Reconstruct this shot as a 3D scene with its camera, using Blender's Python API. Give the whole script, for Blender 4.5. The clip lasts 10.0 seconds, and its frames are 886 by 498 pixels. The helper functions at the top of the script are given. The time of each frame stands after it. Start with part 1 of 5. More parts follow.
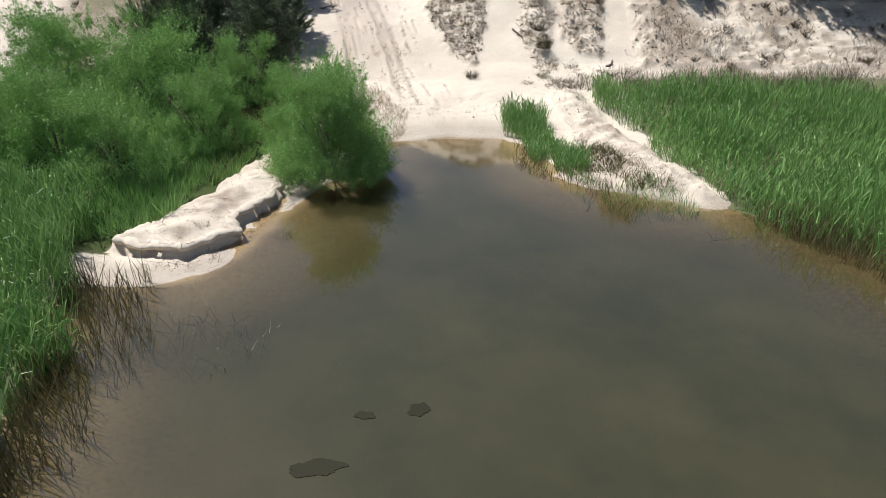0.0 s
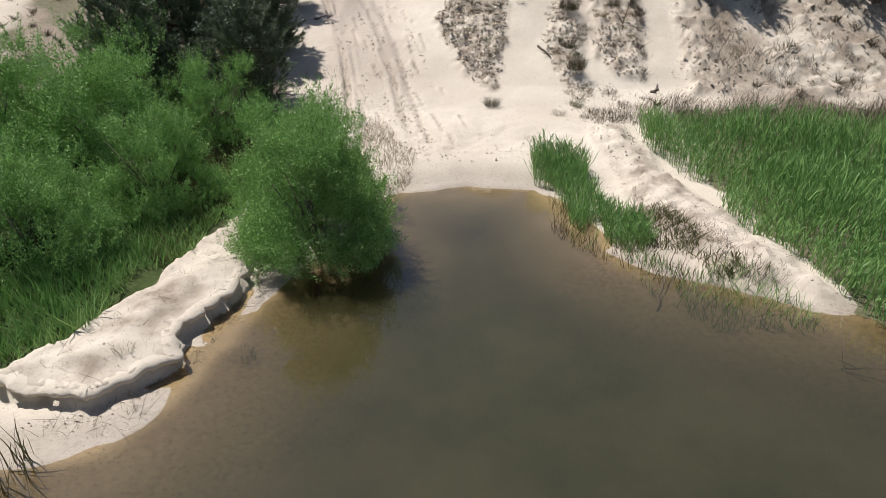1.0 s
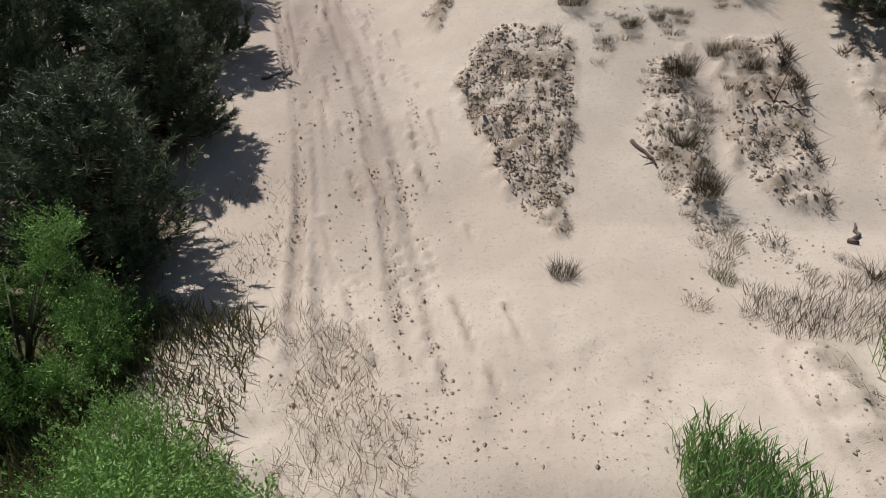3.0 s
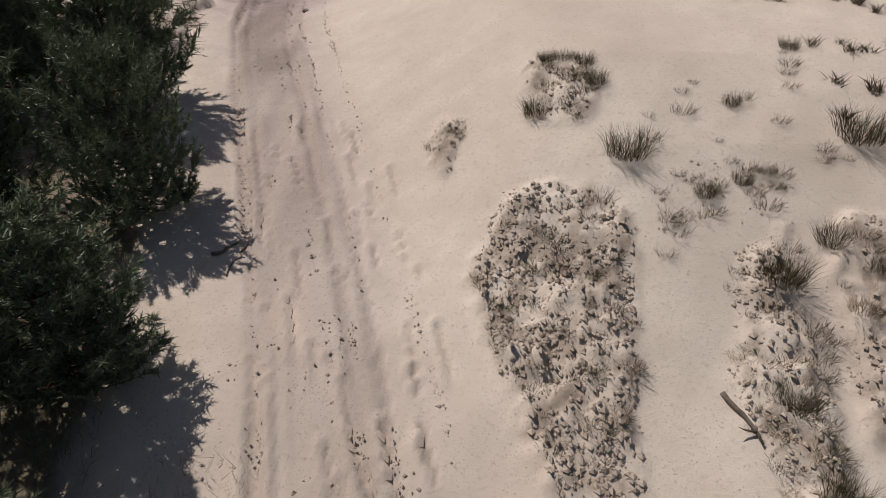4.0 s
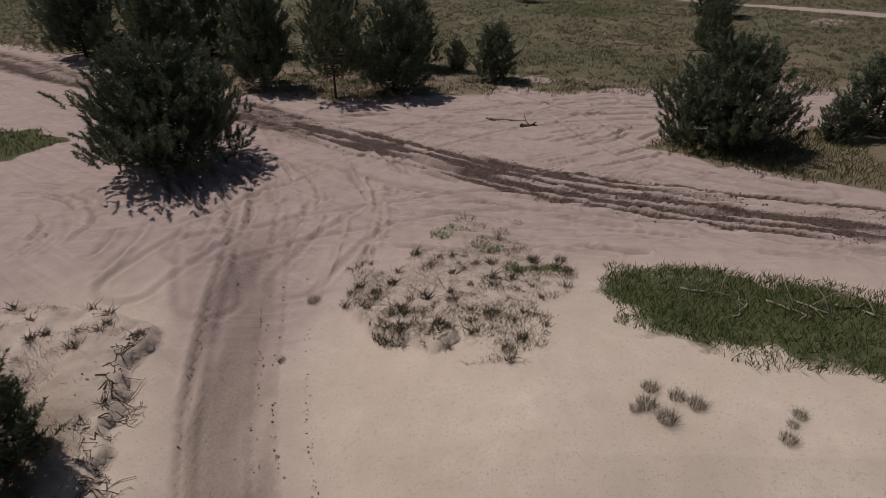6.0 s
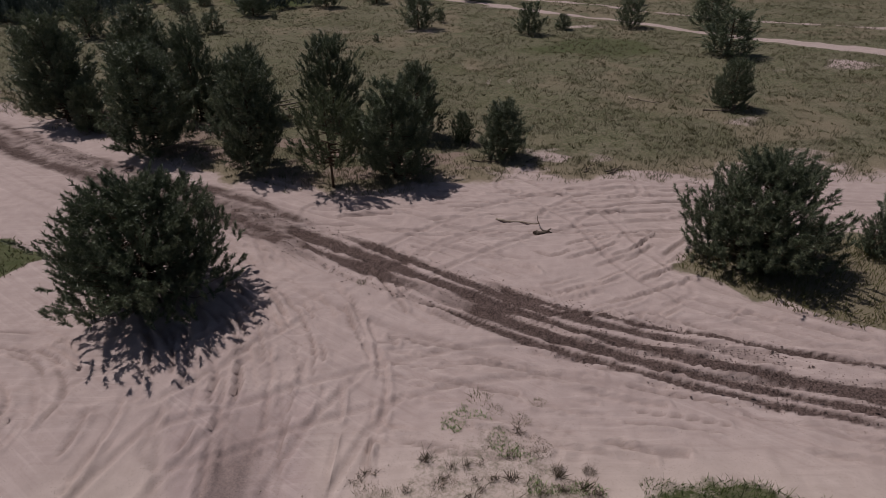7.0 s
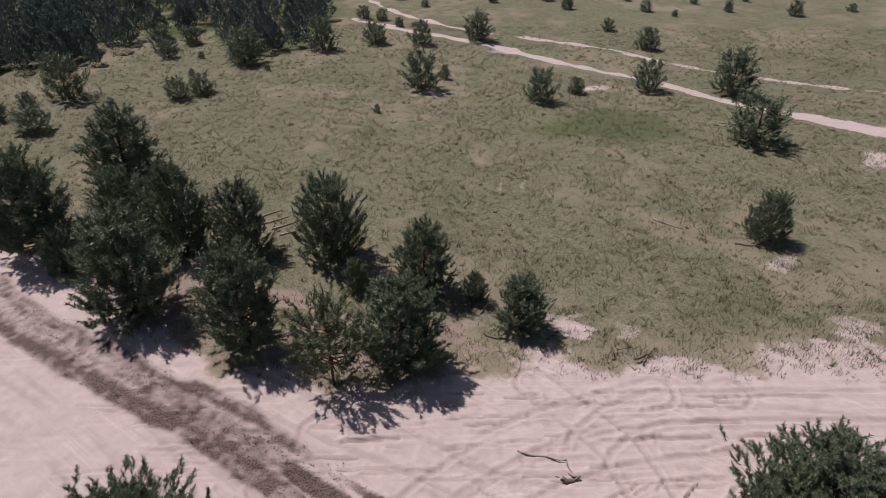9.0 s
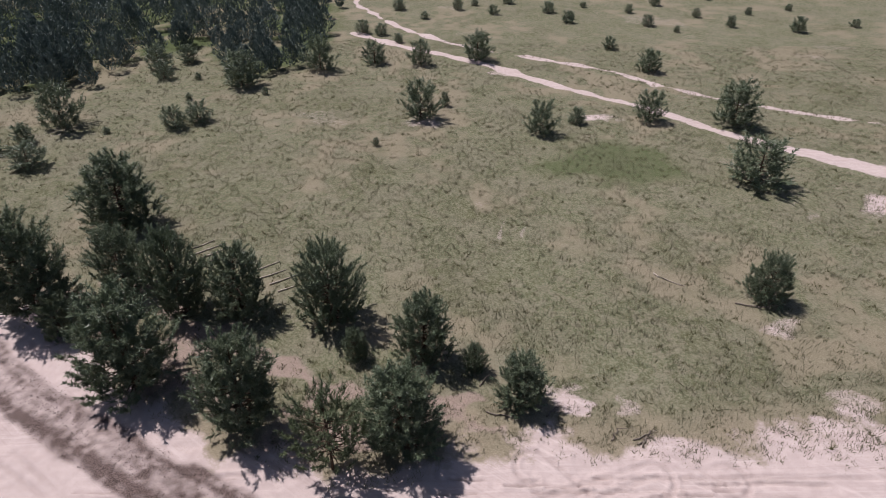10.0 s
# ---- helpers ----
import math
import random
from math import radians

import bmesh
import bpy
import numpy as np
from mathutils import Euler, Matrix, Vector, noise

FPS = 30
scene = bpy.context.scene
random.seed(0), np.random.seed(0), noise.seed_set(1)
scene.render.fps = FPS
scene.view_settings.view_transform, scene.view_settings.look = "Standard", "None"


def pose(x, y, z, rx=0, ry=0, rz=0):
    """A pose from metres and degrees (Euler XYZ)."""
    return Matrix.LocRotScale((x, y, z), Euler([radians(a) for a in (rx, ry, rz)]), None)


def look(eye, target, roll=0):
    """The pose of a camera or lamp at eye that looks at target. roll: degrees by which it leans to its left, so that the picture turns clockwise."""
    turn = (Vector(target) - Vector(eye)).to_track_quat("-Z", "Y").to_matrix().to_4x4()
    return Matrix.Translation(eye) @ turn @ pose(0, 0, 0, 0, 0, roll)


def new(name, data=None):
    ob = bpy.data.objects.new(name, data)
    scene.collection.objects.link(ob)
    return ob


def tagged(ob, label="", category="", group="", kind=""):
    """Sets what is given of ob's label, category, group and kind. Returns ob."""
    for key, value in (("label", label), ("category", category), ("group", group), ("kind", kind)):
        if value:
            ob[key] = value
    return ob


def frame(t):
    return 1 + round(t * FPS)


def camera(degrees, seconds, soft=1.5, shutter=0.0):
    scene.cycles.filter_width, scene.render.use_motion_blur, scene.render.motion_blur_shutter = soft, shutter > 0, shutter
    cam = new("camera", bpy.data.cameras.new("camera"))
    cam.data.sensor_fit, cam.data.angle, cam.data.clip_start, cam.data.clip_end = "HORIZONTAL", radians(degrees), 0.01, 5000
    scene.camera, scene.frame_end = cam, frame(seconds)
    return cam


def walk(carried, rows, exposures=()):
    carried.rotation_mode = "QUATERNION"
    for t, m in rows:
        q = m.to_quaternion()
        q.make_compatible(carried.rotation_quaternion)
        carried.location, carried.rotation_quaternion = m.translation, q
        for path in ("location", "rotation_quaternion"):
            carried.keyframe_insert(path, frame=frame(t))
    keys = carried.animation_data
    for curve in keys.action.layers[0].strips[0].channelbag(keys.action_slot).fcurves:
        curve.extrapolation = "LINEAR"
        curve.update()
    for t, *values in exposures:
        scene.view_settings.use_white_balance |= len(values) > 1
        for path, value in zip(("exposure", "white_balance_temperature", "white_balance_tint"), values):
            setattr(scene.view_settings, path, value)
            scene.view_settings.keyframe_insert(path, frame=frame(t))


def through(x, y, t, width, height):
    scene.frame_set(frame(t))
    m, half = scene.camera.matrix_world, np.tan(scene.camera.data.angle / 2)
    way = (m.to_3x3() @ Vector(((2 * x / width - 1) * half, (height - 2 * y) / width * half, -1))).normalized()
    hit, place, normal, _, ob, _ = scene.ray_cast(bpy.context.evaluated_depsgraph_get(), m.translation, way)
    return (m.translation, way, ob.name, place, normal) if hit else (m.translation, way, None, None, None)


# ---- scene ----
cam = camera(72.0, 10.0, soft=0.6)
# seconds, eye in metres, yaw, pitch, roll in degrees
PATH = [
    (0.0, 0.324, -3.428, 4.601, 1.09, -26.58, -0.38),
    (0.5, 0.166, -1.705, 4.633, 1.24, -26.67, -0.22),
    (1.0, -0.009, 0.135, 4.697, 1.37, -26.75, -0.14),
    (1.5, -0.196, 2.096, 4.740, 1.34, -26.75, 0.03),
    (2.0, -0.286, 4.185, 4.743, 1.58, -26.52, -0.03),
    (2.2, -0.322, 5.019, 4.746, 1.73, -26.43, -0.03),
    (3.3, -0.639, 10.144, 5.456, 1.94, -27.63, 0.34),
    (3.5, -0.697, 11.065, 5.838, 1.95, -28.06, 0.25),
    (4.0, -0.871, 13.316, 7.097, 1.97, -28.76, 0.07),
    (4.5, -1.106, 15.508, 8.549, 1.94, -29.10, -0.05),
    (5.0, -1.287, 17.695, 10.008, 2.08, -29.21, 0.00),
    (5.5, -1.488, 19.821, 11.511, 2.11, -29.32, -0.12),
    (6.0, -1.671, 21.875, 13.078, 2.12, -29.44, -0.30),
    (6.2, -1.752, 22.699, 13.705, 2.12, -29.49, -0.41),
    (7.3, -2.237, 27.181, 17.444, 2.07, -30.81, -0.59),
    (7.5, -2.358, 27.954, 18.094, 2.06, -31.05, -0.55),
    (8.0, -2.671, 29.846, 19.694, 1.85, -31.69, -0.29),
    (8.5, -2.920, 31.714, 21.348, 1.67, -32.39, -0.15),
    (9.0, -3.021, 33.442, 23.045, 1.56, -33.09, 0.09),
    (9.5, -3.101, 34.867, 24.714, 1.45, -33.65, 0.31),
    (10.0, -3.196, 35.816, 26.219, 1.31, -34.37, 0.53),
]
# seconds, stops, kelvin, tint
EXPOSURES = [(0.0, 0.42, 6250, 8), (1.0, 0.2, 6350, 9), (2.0, -0.2, 6450, 10), (3.5, -0.40, 6500, 14), (4.5, -0.68, 6800, 17), (5.0, -0.95, 6850, 18), (5.5, -1.1, 6900, 19), (6.2, -1.1, 6850, 20), (7.5, -0.8, 6450, 22), (8.5, -0.3, 6450, 20), (9.0, -0.1, 6350, 20), (9.5, 0.0, 6250, 20), (10.0, 0.16, 6200, 20)]
walk(cam, [(t, pose(x, y, z, 90 + pitch, 0, yaw) @ pose(0, 0, 0, 0, 0, roll)) for t, x, y, z, yaw, pitch, roll in PATH], EXPOSURES)

# ---- sky and sun ----
SUN_EL, SHADOW = 61.0, (0.86, -0.51)
sun_az = math.atan2(-SHADOW[0], -SHADOW[1])
world = bpy.data.worlds.new("sky")
scene.world = world
world.use_nodes = True
wn = world.node_tree
sky = wn.nodes.new("ShaderNodeTexSky")
sky.sky_type, sky.sun_disc, sky.dust_density = "NISHITA", False, 1.2
sky.sun_elevation, sky.sun_rotation = radians(SUN_EL), sun_az
wn.links.new(sky.outputs[0], wn.nodes["Background"].inputs[0])
wn.nodes["Background"].inputs[1].default_value = 0.052
sun = new("sun", bpy.data.lights.new("sun", "SUN"))
sun.data.energy, sun.data.angle, sun.data.color = 4.6, radians(0.53), (1.0, 0.965, 0.92)
to_sun = Vector((-SHADOW[0] * math.cos(radians(SUN_EL)), -SHADOW[1] * math.cos(radians(SUN_EL)), math.sin(radians(SUN_EL))))
sun.matrix_world = look((0, 0, 60), Vector((0, 0, 60)) - to_sun)


# ---- materials ----
class Net:
    """A small helper round one node tree."""

    def __init__(self, name):
        self.mat = bpy.data.materials.new(name)
        self.mat.use_nodes = True
        self.tree = self.mat.node_tree
        self.bsdf = self.tree.nodes["Principled BSDF"]
        self.out = self.tree.nodes["Material Output"]

    def node(self, kind, **inputs):
        n = self.tree.nodes.new(kind)
        for key, value in inputs.items():
            self.put(n.inputs[key.replace("_", " ")], value)
        return n

    def put(self, socket, value):
        if isinstance(value, bpy.types.NodeSocket):
            self.tree.links.new(value, socket)
        else:
            socket.default_value = value

    def noise(self, scale, detail=4.0, rough=0.55, stretch=None, where=None):
        if where is None:
            where = self.node("ShaderNodeNewGeometry").outputs["Position"]
        if stretch:
            where = self.node("ShaderNodeVectorMath", ).outputs[0].node
            where.operation = "MULTIPLY"
            self.put(where.inputs[0], self.node("ShaderNodeNewGeometry").outputs["Position"])
            where.inputs[1].default_value = stretch
            where = where.outputs[0]
        n = self.node("ShaderNodeTexNoise", Scale=scale, Detail=detail, Roughness=rough)
        self.put(n.inputs["Vector"], where)
        return n.outputs[0]

    def ramp(self, fac, low, high):
        n = self.node("ShaderNodeMapRange", From_Min=low, From_Max=high)
        n.clamp = True
        self.put(n.inputs["Value"], fac)
        return n.outputs[0]

    def mix(self, fac, a, b):
        n = self.node("ShaderNodeMix")
        n.data_type = "RGBA"
        self.put(n.inputs[0], fac)
        for socket, value in ((n.inputs[6], a), (n.inputs[7], b)):
            self.put(socket, value if isinstance(value, bpy.types.NodeSocket) else (*value, 1.0))
        return n.outputs[2]

    def math(self, op, a, b=0.0):
        n = self.node("ShaderNodeMath")
        n.operation = op
        n.use_clamp = op in ("MULTIPLY", "ADD")
        self.put(n.inputs[0], a)
        self.put(n.inputs[1], b)
        return n.outputs[0]

    def bump(self, height, strength=0.5, distance=0.02):
        n = self.node("ShaderNodeBump", Strength=strength, Distance=distance)
        self.put(n.inputs["Height"], height)
        self.put(self.bsdf.inputs["Normal"], n.outputs[0])

    def done(self, colour, rough=0.9, spec=0.2):
        self.put(self.bsdf.inputs["Base Color"], colour if isinstance(colour, bpy.types.NodeSocket) else (*colour, 1.0))
        self.put(self.bsdf.inputs["Roughness"], rough)
        self.put(self.bsdf.inputs["Specular IOR Level"], spec)
        return self.mat

    def attribute(self, name):
        n = self.node("ShaderNodeAttribute")
        n.attribute_name = name
        return n

    def random(self):
        return self.node("ShaderNodeObjectInfo").outputs["Random"]

    def island(self):
        return self.node("ShaderNodeNewGeometry").outputs["Random Per Island"]


def ground_material():
    n = Net("sandy ground")
    cover = n.node("ShaderNodeSeparateColor", Color=n.attribute("cover").outputs["Color"])
    grass, damp, straw = cover.outputs[0], cover.outputs[1], cover.outputs[2]
    wear = n.node("ShaderNodeSeparateColor", Color=n.attribute("wear").outputs["Color"])
    pink, soil_shade, lush = wear.outputs[0], wear.outputs[1], wear.outputs[2]
    big, mid, fine, grit = n.noise(0.35, 5), n.noise(2.2, 6), n.noise(14, 5), n.noise(70, 3)
    sand = n.mix(n.ramp(mid, 0.3, 0.7), (0.62, 0.54, 0.445), (0.72, 0.635, 0.535))
    sand = n.mix(n.ramp(big, 0.35, 0.7), sand, (0.57, 0.485, 0.40))
    rosy = n.mix(n.ramp(mid, 0.3, 0.75), (0.40, 0.318, 0.293), (0.48, 0.39, 0.36))
    sand = n.mix(pink, sand, rosy)
    sand = n.mix(n.math("MULTIPLY", n.ramp(fine, 0.56, 0.7), 0.35), sand, (0.38, 0.30, 0.245))
    here = n.node("ShaderNodeNewGeometry").outputs["Position"]
    for (ax, ay), lift in (((0.83, -0.55), 0.0), ((0.99, 0.05), 0.03)):
        dots = []
        for way, scale in (((ax, ay, 0), 0.22), ((-ay, ax, 0), 5.5)):
            d = n.node("ShaderNodeVectorMath")
            d.operation = "DOT_PRODUCT"
            n.put(d.inputs[0], here)
            d.inputs[1].default_value = tuple(c * scale for c in way)
            dots.append(d.outputs["Value"])
        flow = n.node("ShaderNodeCombineXYZ", X=dots[0], Y=dots[1], Z=ax * 7)
        streak = n.noise(1.0, 5, 0.6, where=flow.outputs[0])
        patch = n.ramp(n.noise(0.22 + lift, 2), 0.42, 0.56)
        mark = n.math("MULTIPLY", n.math("MULTIPLY", n.ramp(streak, 0.55, 0.70), patch), n.math("MULTIPLY", pink, 0.35))
        sand = n.mix(mark, sand, (0.30, 0.225, 0.20))
        light = n.math("MULTIPLY", n.math("MULTIPLY", n.ramp(streak, 0.45, 0.36), patch), n.math("MULTIPLY", pink, 0.2))
        sand = n.mix(light, sand, (0.70, 0.60, 0.55))
    speck = n.math("MULTIPLY", n.ramp(n.noise(34, 2, 0.5), 0.62, 0.70), n.ramp(mid, 0.35, 0.6))
    sand = n.mix(n.math("MULTIPLY", speck, 0.6), sand, (0.24, 0.19, 0.14))
    sand = n.mix(damp, sand, n.mix(n.ramp(n.noise(17, 4, 0.75), 0.42, 0.58), (0.165, 0.120, 0.105), (0.062, 0.045, 0.039)))
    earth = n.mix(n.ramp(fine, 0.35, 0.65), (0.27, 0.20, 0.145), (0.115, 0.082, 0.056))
    # This channel holds brown soil plus the shade painted under the bank pines.
    sand = n.mix(soil_shade, sand, earth)
    dry = n.mix(n.ramp(fine, 0.3, 0.7), (0.30, 0.25, 0.175), (0.16, 0.135, 0.09))
    green = n.mix(n.ramp(mid, 0.38, 0.62), (0.088, 0.097, 0.051), (0.150, 0.149, 0.090))
    green = n.mix(n.math("MULTIPLY", n.ramp(n.noise(3.6, 3, 0.5), 0.52, 0.62), 0.6), green, (0.076, 0.078, 0.036))
    green = n.mix(n.math("MULTIPLY", n.ramp(fine, 0.5, 0.66), 0.55), green, (0.23, 0.195, 0.130))
    green = n.mix(n.math("MULTIPLY", n.ramp(n.noise(0.16, 6, 0.6), 0.5, 0.66), 0.6), green, (0.082, 0.082, 0.040))
    green = n.mix(n.math("MULTIPLY", n.ramp(n.noise(1.1, 6, 0.65), 0.50, 0.60), 0.55), green, (0.178, 0.156, 0.110))
    green = n.mix(n.math("MULTIPLY", n.ramp(big, 0.45, 0.7), 0.8), green, (0.165, 0.150, 0.102))
    tufty = n.noise(8.0, 5, 0.7)
    green = n.mix(n.math("MULTIPLY", n.ramp(tufty, 0.50, 0.60), 0.55), green, (0.238, 0.224, 0.152))
    green = n.mix(n.math("MULTIPLY", n.ramp(tufty, 0.46, 0.38), 0.5), green, (0.058, 0.060, 0.026))
    green = n.mix(lush, green, n.mix(n.ramp(fine, 0.35, 0.65), (0.062, 0.088, 0.026), (0.04, 0.06, 0.018)))
    turf = n.mix(straw, green, dry)
    patchy = n.math("MULTIPLY", n.math("ADD", n.math("MULTIPLY", fine, 0.55), n.math("MULTIPLY", n.noise(4.5, 4), 0.45)), 1.0)
    sharp = n.ramp(n.math("SUBTRACT", n.math("MULTIPLY", grass, 1.3), n.math("MULTIPLY", patchy, 1.1)), -0.22, 0.12)
    sharp = n.math("MULTIPLY", sharp, n.ramp(grass, 0.04, 0.3))
    colour = n.mix(sharp, sand, turf)
    cleat = n.math("MULTIPLY", n.noise(11, 3, 0.7), n.math("MULTIPLY", damp, 0.9))
    n.bump(n.math("ADD", n.math("ADD", n.math("MULTIPLY", fine, 0.28), n.math("MULTIPLY", grit, 0.2)), cleat), 0.55, 0.05)
    return n.done(colour, 0.95, 0.1)


def water_material():
    n = Net("murky pond water")
    murk = n.attribute("murk").outputs["Fac"]
    drift = n.noise(0.42, 5, 0.6)
    body = n.mix(n.ramp(drift, 0.3, 0.7), (0.033, 0.032, 0.013), (0.062, 0.054, 0.024))
    diffuse = n.node("ShaderNodeBsdfDiffuse", Color=body)
    clear = n.node("ShaderNodeBsdfTransparent", Color=(0.85, 0.79, 0.64, 1))
    bulk = n.node("ShaderNodeMixShader", Fac=murk)
    n.put(bulk.inputs[1], clear.outputs[0])
    n.put(bulk.inputs[2], diffuse.outputs[0])
    ripple = n.node("ShaderNodeBump", Strength=0.05, Distance=0.02)
    n.put(ripple.inputs["Height"], n.noise(5.0, 3))
    gloss = n.node("ShaderNodeBsdfGlossy", Color=(1, 1, 1, 1), Roughness=0.04)
    n.put(gloss.inputs["Normal"], ripple.outputs[0])
    fresnel = n.node("ShaderNodeFresnel", IOR=1.82)
    n.put(fresnel.inputs["Normal"], ripple.outputs[0])
    top = n.node("ShaderNodeMixShader", Fac=fresnel.outputs[0])
    n.put(top.inputs[1], bulk.outputs[0])
    n.put(top.inputs[2], gloss.outputs[0])
    n.put(n.out.inputs["Surface"], top.outputs[0])
    return n.mat


def leaf_material(name, a, b, c=None, rough=0.6, through=0.25, spec=0.3):
    n = Net(name)
    colour = n.mix(n.island(), a, b)
    colour = n.mix(n.math("MULTIPLY", n.random(), 0.55), colour, c or b)
    n.done(colour, rough, spec)
    if through:
        glow = n.node("ShaderNodeBsdfTranslucent", Color=colour)
        both = n.node("ShaderNodeMixShader", Fac=through)
        n.put(both.inputs[1], n.bsdf.outputs[0])
        n.put(both.inputs[2], glow.outputs[0])
        n.put(n.out.inputs["Surface"], both.outputs[0])
    return n.mat


def bark_material(name, a, b):
    n = Net(name)
    grain = n.noise(9.0, 6, 0.65, stretch=(1, 1, 0.25))
    n.bump(grain, 0.7, 0.02)
    return n.done(n.mix(n.ramp(grain, 0.35, 0.65), a, b), 0.9, 0.15)


GROUND = ground_material()
WATER = water_material()
NEEDLES = leaf_material("pine needles", (0.056, 0.081, 0.045), (0.215, 0.25, 0.15), (0.112, 0.145, 0.082), 0.45, 0.12, 0.4)
NEEDLES_LIGHT = leaf_material("light pine needles", (0.085, 0.112, 0.055), (0.135, 0.155, 0.085), (0.10, 0.125, 0.06), 0.55, 0.2)
WILLOW = leaf_material("willow leaves", (0.095, 0.215, 0.045), (0.40, 0.60, 0.20), (0.20, 0.37, 0.09), 0.5, 0.17, 0.35)
REED = leaf_material("reed blades", (0.075, 0.19, 0.045), (0.38, 0.52, 0.19), (0.15, 0.30, 0.075), 0.45, 0.18, 0.4)
TURF = leaf_material("short green turf", (0.070, 0.092, 0.032), (0.18, 0.16, 0.08), (0.13, 0.11, 0.06), 0.8, 0.2, 0.1)
TURF_GREEN = leaf_material("green turf", (0.060, 0.105, 0.030), (0.17, 0.20, 0.08), (0.11, 0.14, 0.05), 0.8, 0.2, 0.1)
REED_DRY = leaf_material("dry reed stems", (0.20, 0.16, 0.075), (0.12, 0.11, 0.045), None, 0.8, 0.1)
STRAW = leaf_material("dry grass", (0.30, 0.225, 0.125), (0.165, 0.12, 0.07), (0.22, 0.17, 0.10), 0.85, 0.15)
GRASS = leaf_material("meadow grass", (0.115, 0.125, 0.045), (0.20, 0.175, 0.085), (0.14, 0.14, 0.06), 0.8, 0.2)
BARK = bark_material("pine bark", (0.13, 0.085, 0.055), (0.055, 0.04, 0.03))
TWIG = bark_material("grey dead wood", (0.22, 0.185, 0.15), (0.09, 0.07, 0.055))
PALE_WOOD = bark_material("bleached wood", (0.46, 0.40, 0.33), (0.27, 0.22, 0.17))


# ---- mesh helpers ----
def mesh_of(name, verts, faces, material, smooth=False):
    me = bpy.data.meshes.new(name)
    me.from_pydata(np.asarray(verts).tolist(), [], [tuple(f) for f in np.asarray(faces).tolist()] if not isinstance(faces, list) else faces)
    me.materials.append(material)
    if smooth:
        me.shade_smooth()
    return me


def part(name, data, parent, label="", m=None):
    ob = new(name, data)
    ob.parent = parent
    if m is not None:
        ob.matrix_basis = m
    return tagged(ob, label)


def tubes(paths, sides=5):
    """Tapered tubes: each path is a list of (point, radius). Returns vertices and faces."""
    verts, faces = [], []
    for path in paths:
        pts = [Vector(p) for p, _ in path]
        first = len(verts)
        for k, (p, r) in enumerate(path):
            way = (pts[min(k + 1, len(pts) - 1)] - pts[max(k - 1, 0)]).normalized()
            side = way.orthogonal().normalized()
            other = way.cross(side)
            for s in range(sides):
                a = 2 * math.pi * s / sides
                verts.append(tuple(pts[k] + (side * math.cos(a) + other * math.sin(a)) * r))
        for k in range(len(path) - 1):
            for s in range(sides):
                a, b = first + k * sides + s, first + k * sides + (s + 1) % sides
                faces.append((a, b, b + sides, a + sides))
        faces.append(tuple(range(first + sides - 1, first - 1, -1)))
        last = first + (len(path) - 1) * sides
        faces.append(tuple(range(last, last + sides)))
    return verts, faces


def unit(v):
    return v / np.maximum(np.linalg.norm(v, axis=-1, keepdims=True), 1e-9)


def blades(base, way, width, rng, bend=0.0, drop=0.0):
    """Narrow two-segment blades from base along way (length included). Returns vertices and faces."""
    n = len(base)
    side = unit(np.cross(way, rng.normal(size=(n, 3)))) * np.reshape(width, (-1, 1)) * 0.5
    mid = base + way * 0.55
    tip = base + way + np.c_[rng.normal(size=(n, 2)) * bend, -np.abs(rng.normal(size=n)) * drop]
    verts = np.stack([base - side, base + side, mid + side * 0.8, mid - side * 0.8, tip], 1).reshape(-1, 3)
    k = np.arange(n)[:, None] * 5
    quads = (k + [0, 1, 2, 3]).tolist()
    tips = (k + [3, 2, 4]).tolist()
    return verts, [f for pair in zip(quads, tips) for f in pair]


def spikes(base, way, width, rng):
    """One thin triangle each, for needles far off."""
    n = len(base)
    side = unit(np.cross(way, rng.normal(size=(n, 3)))) * np.reshape(width, (-1, 1)) * 0.5
    verts = np.stack([base - side, base + side, base + way], 1).reshape(-1, 3)
    return verts, (np.arange(n)[:, None] * 3 + [0, 1, 2]).tolist()


def leaves(centre, way, length, width, rng):
    """Diamond-shaped leaves, folded a little along the middle."""
    n = len(centre)
    way = unit(way)
    side = unit(np.cross(way, rng.normal(size=(n, 3))))
    up = np.cross(side, way)
    L, W = np.reshape(length, (-1, 1)), np.reshape(width, (-1, 1))
    verts = np.stack([centre, centre + way * L * 0.5 + side * W * 0.5 + up * W * 0.2, centre + way * L, centre + way * L * 0.5 - side * W * 0.5 + up * W * 0.2], 1).reshape(-1, 3)
    k = np.arange(n)[:, None] * 4
    return verts, np.concatenate([k + [0, 1, 2], k + [0, 2, 3]], 1).reshape(-1, 3).tolist()


def smooth(a, b, x):
    t = (np.asarray(x) - a) * (1 / (b - a))
    t = np.minimum(np.maximum(t, 0), 1)
    return t * t * (3 - 2 * t)


def block(points, x, y, reach):
    """The rows and columns of a grid of places that lie near the points."""
    pts = np.array(points, float)
    (ax, ay), (bx, by) = pts.min(0) - reach, pts.max(0) + reach
    rows, cols = np.flatnonzero((y[:, 0] > ay) & (y[:, 0] < by)), np.flatnonzero((x[0] > ax) & (x[0] < bx))
    return (slice(rows[0], rows[-1] + 1), slice(cols[0], cols[-1] + 1)) if len(rows) and len(cols) else None


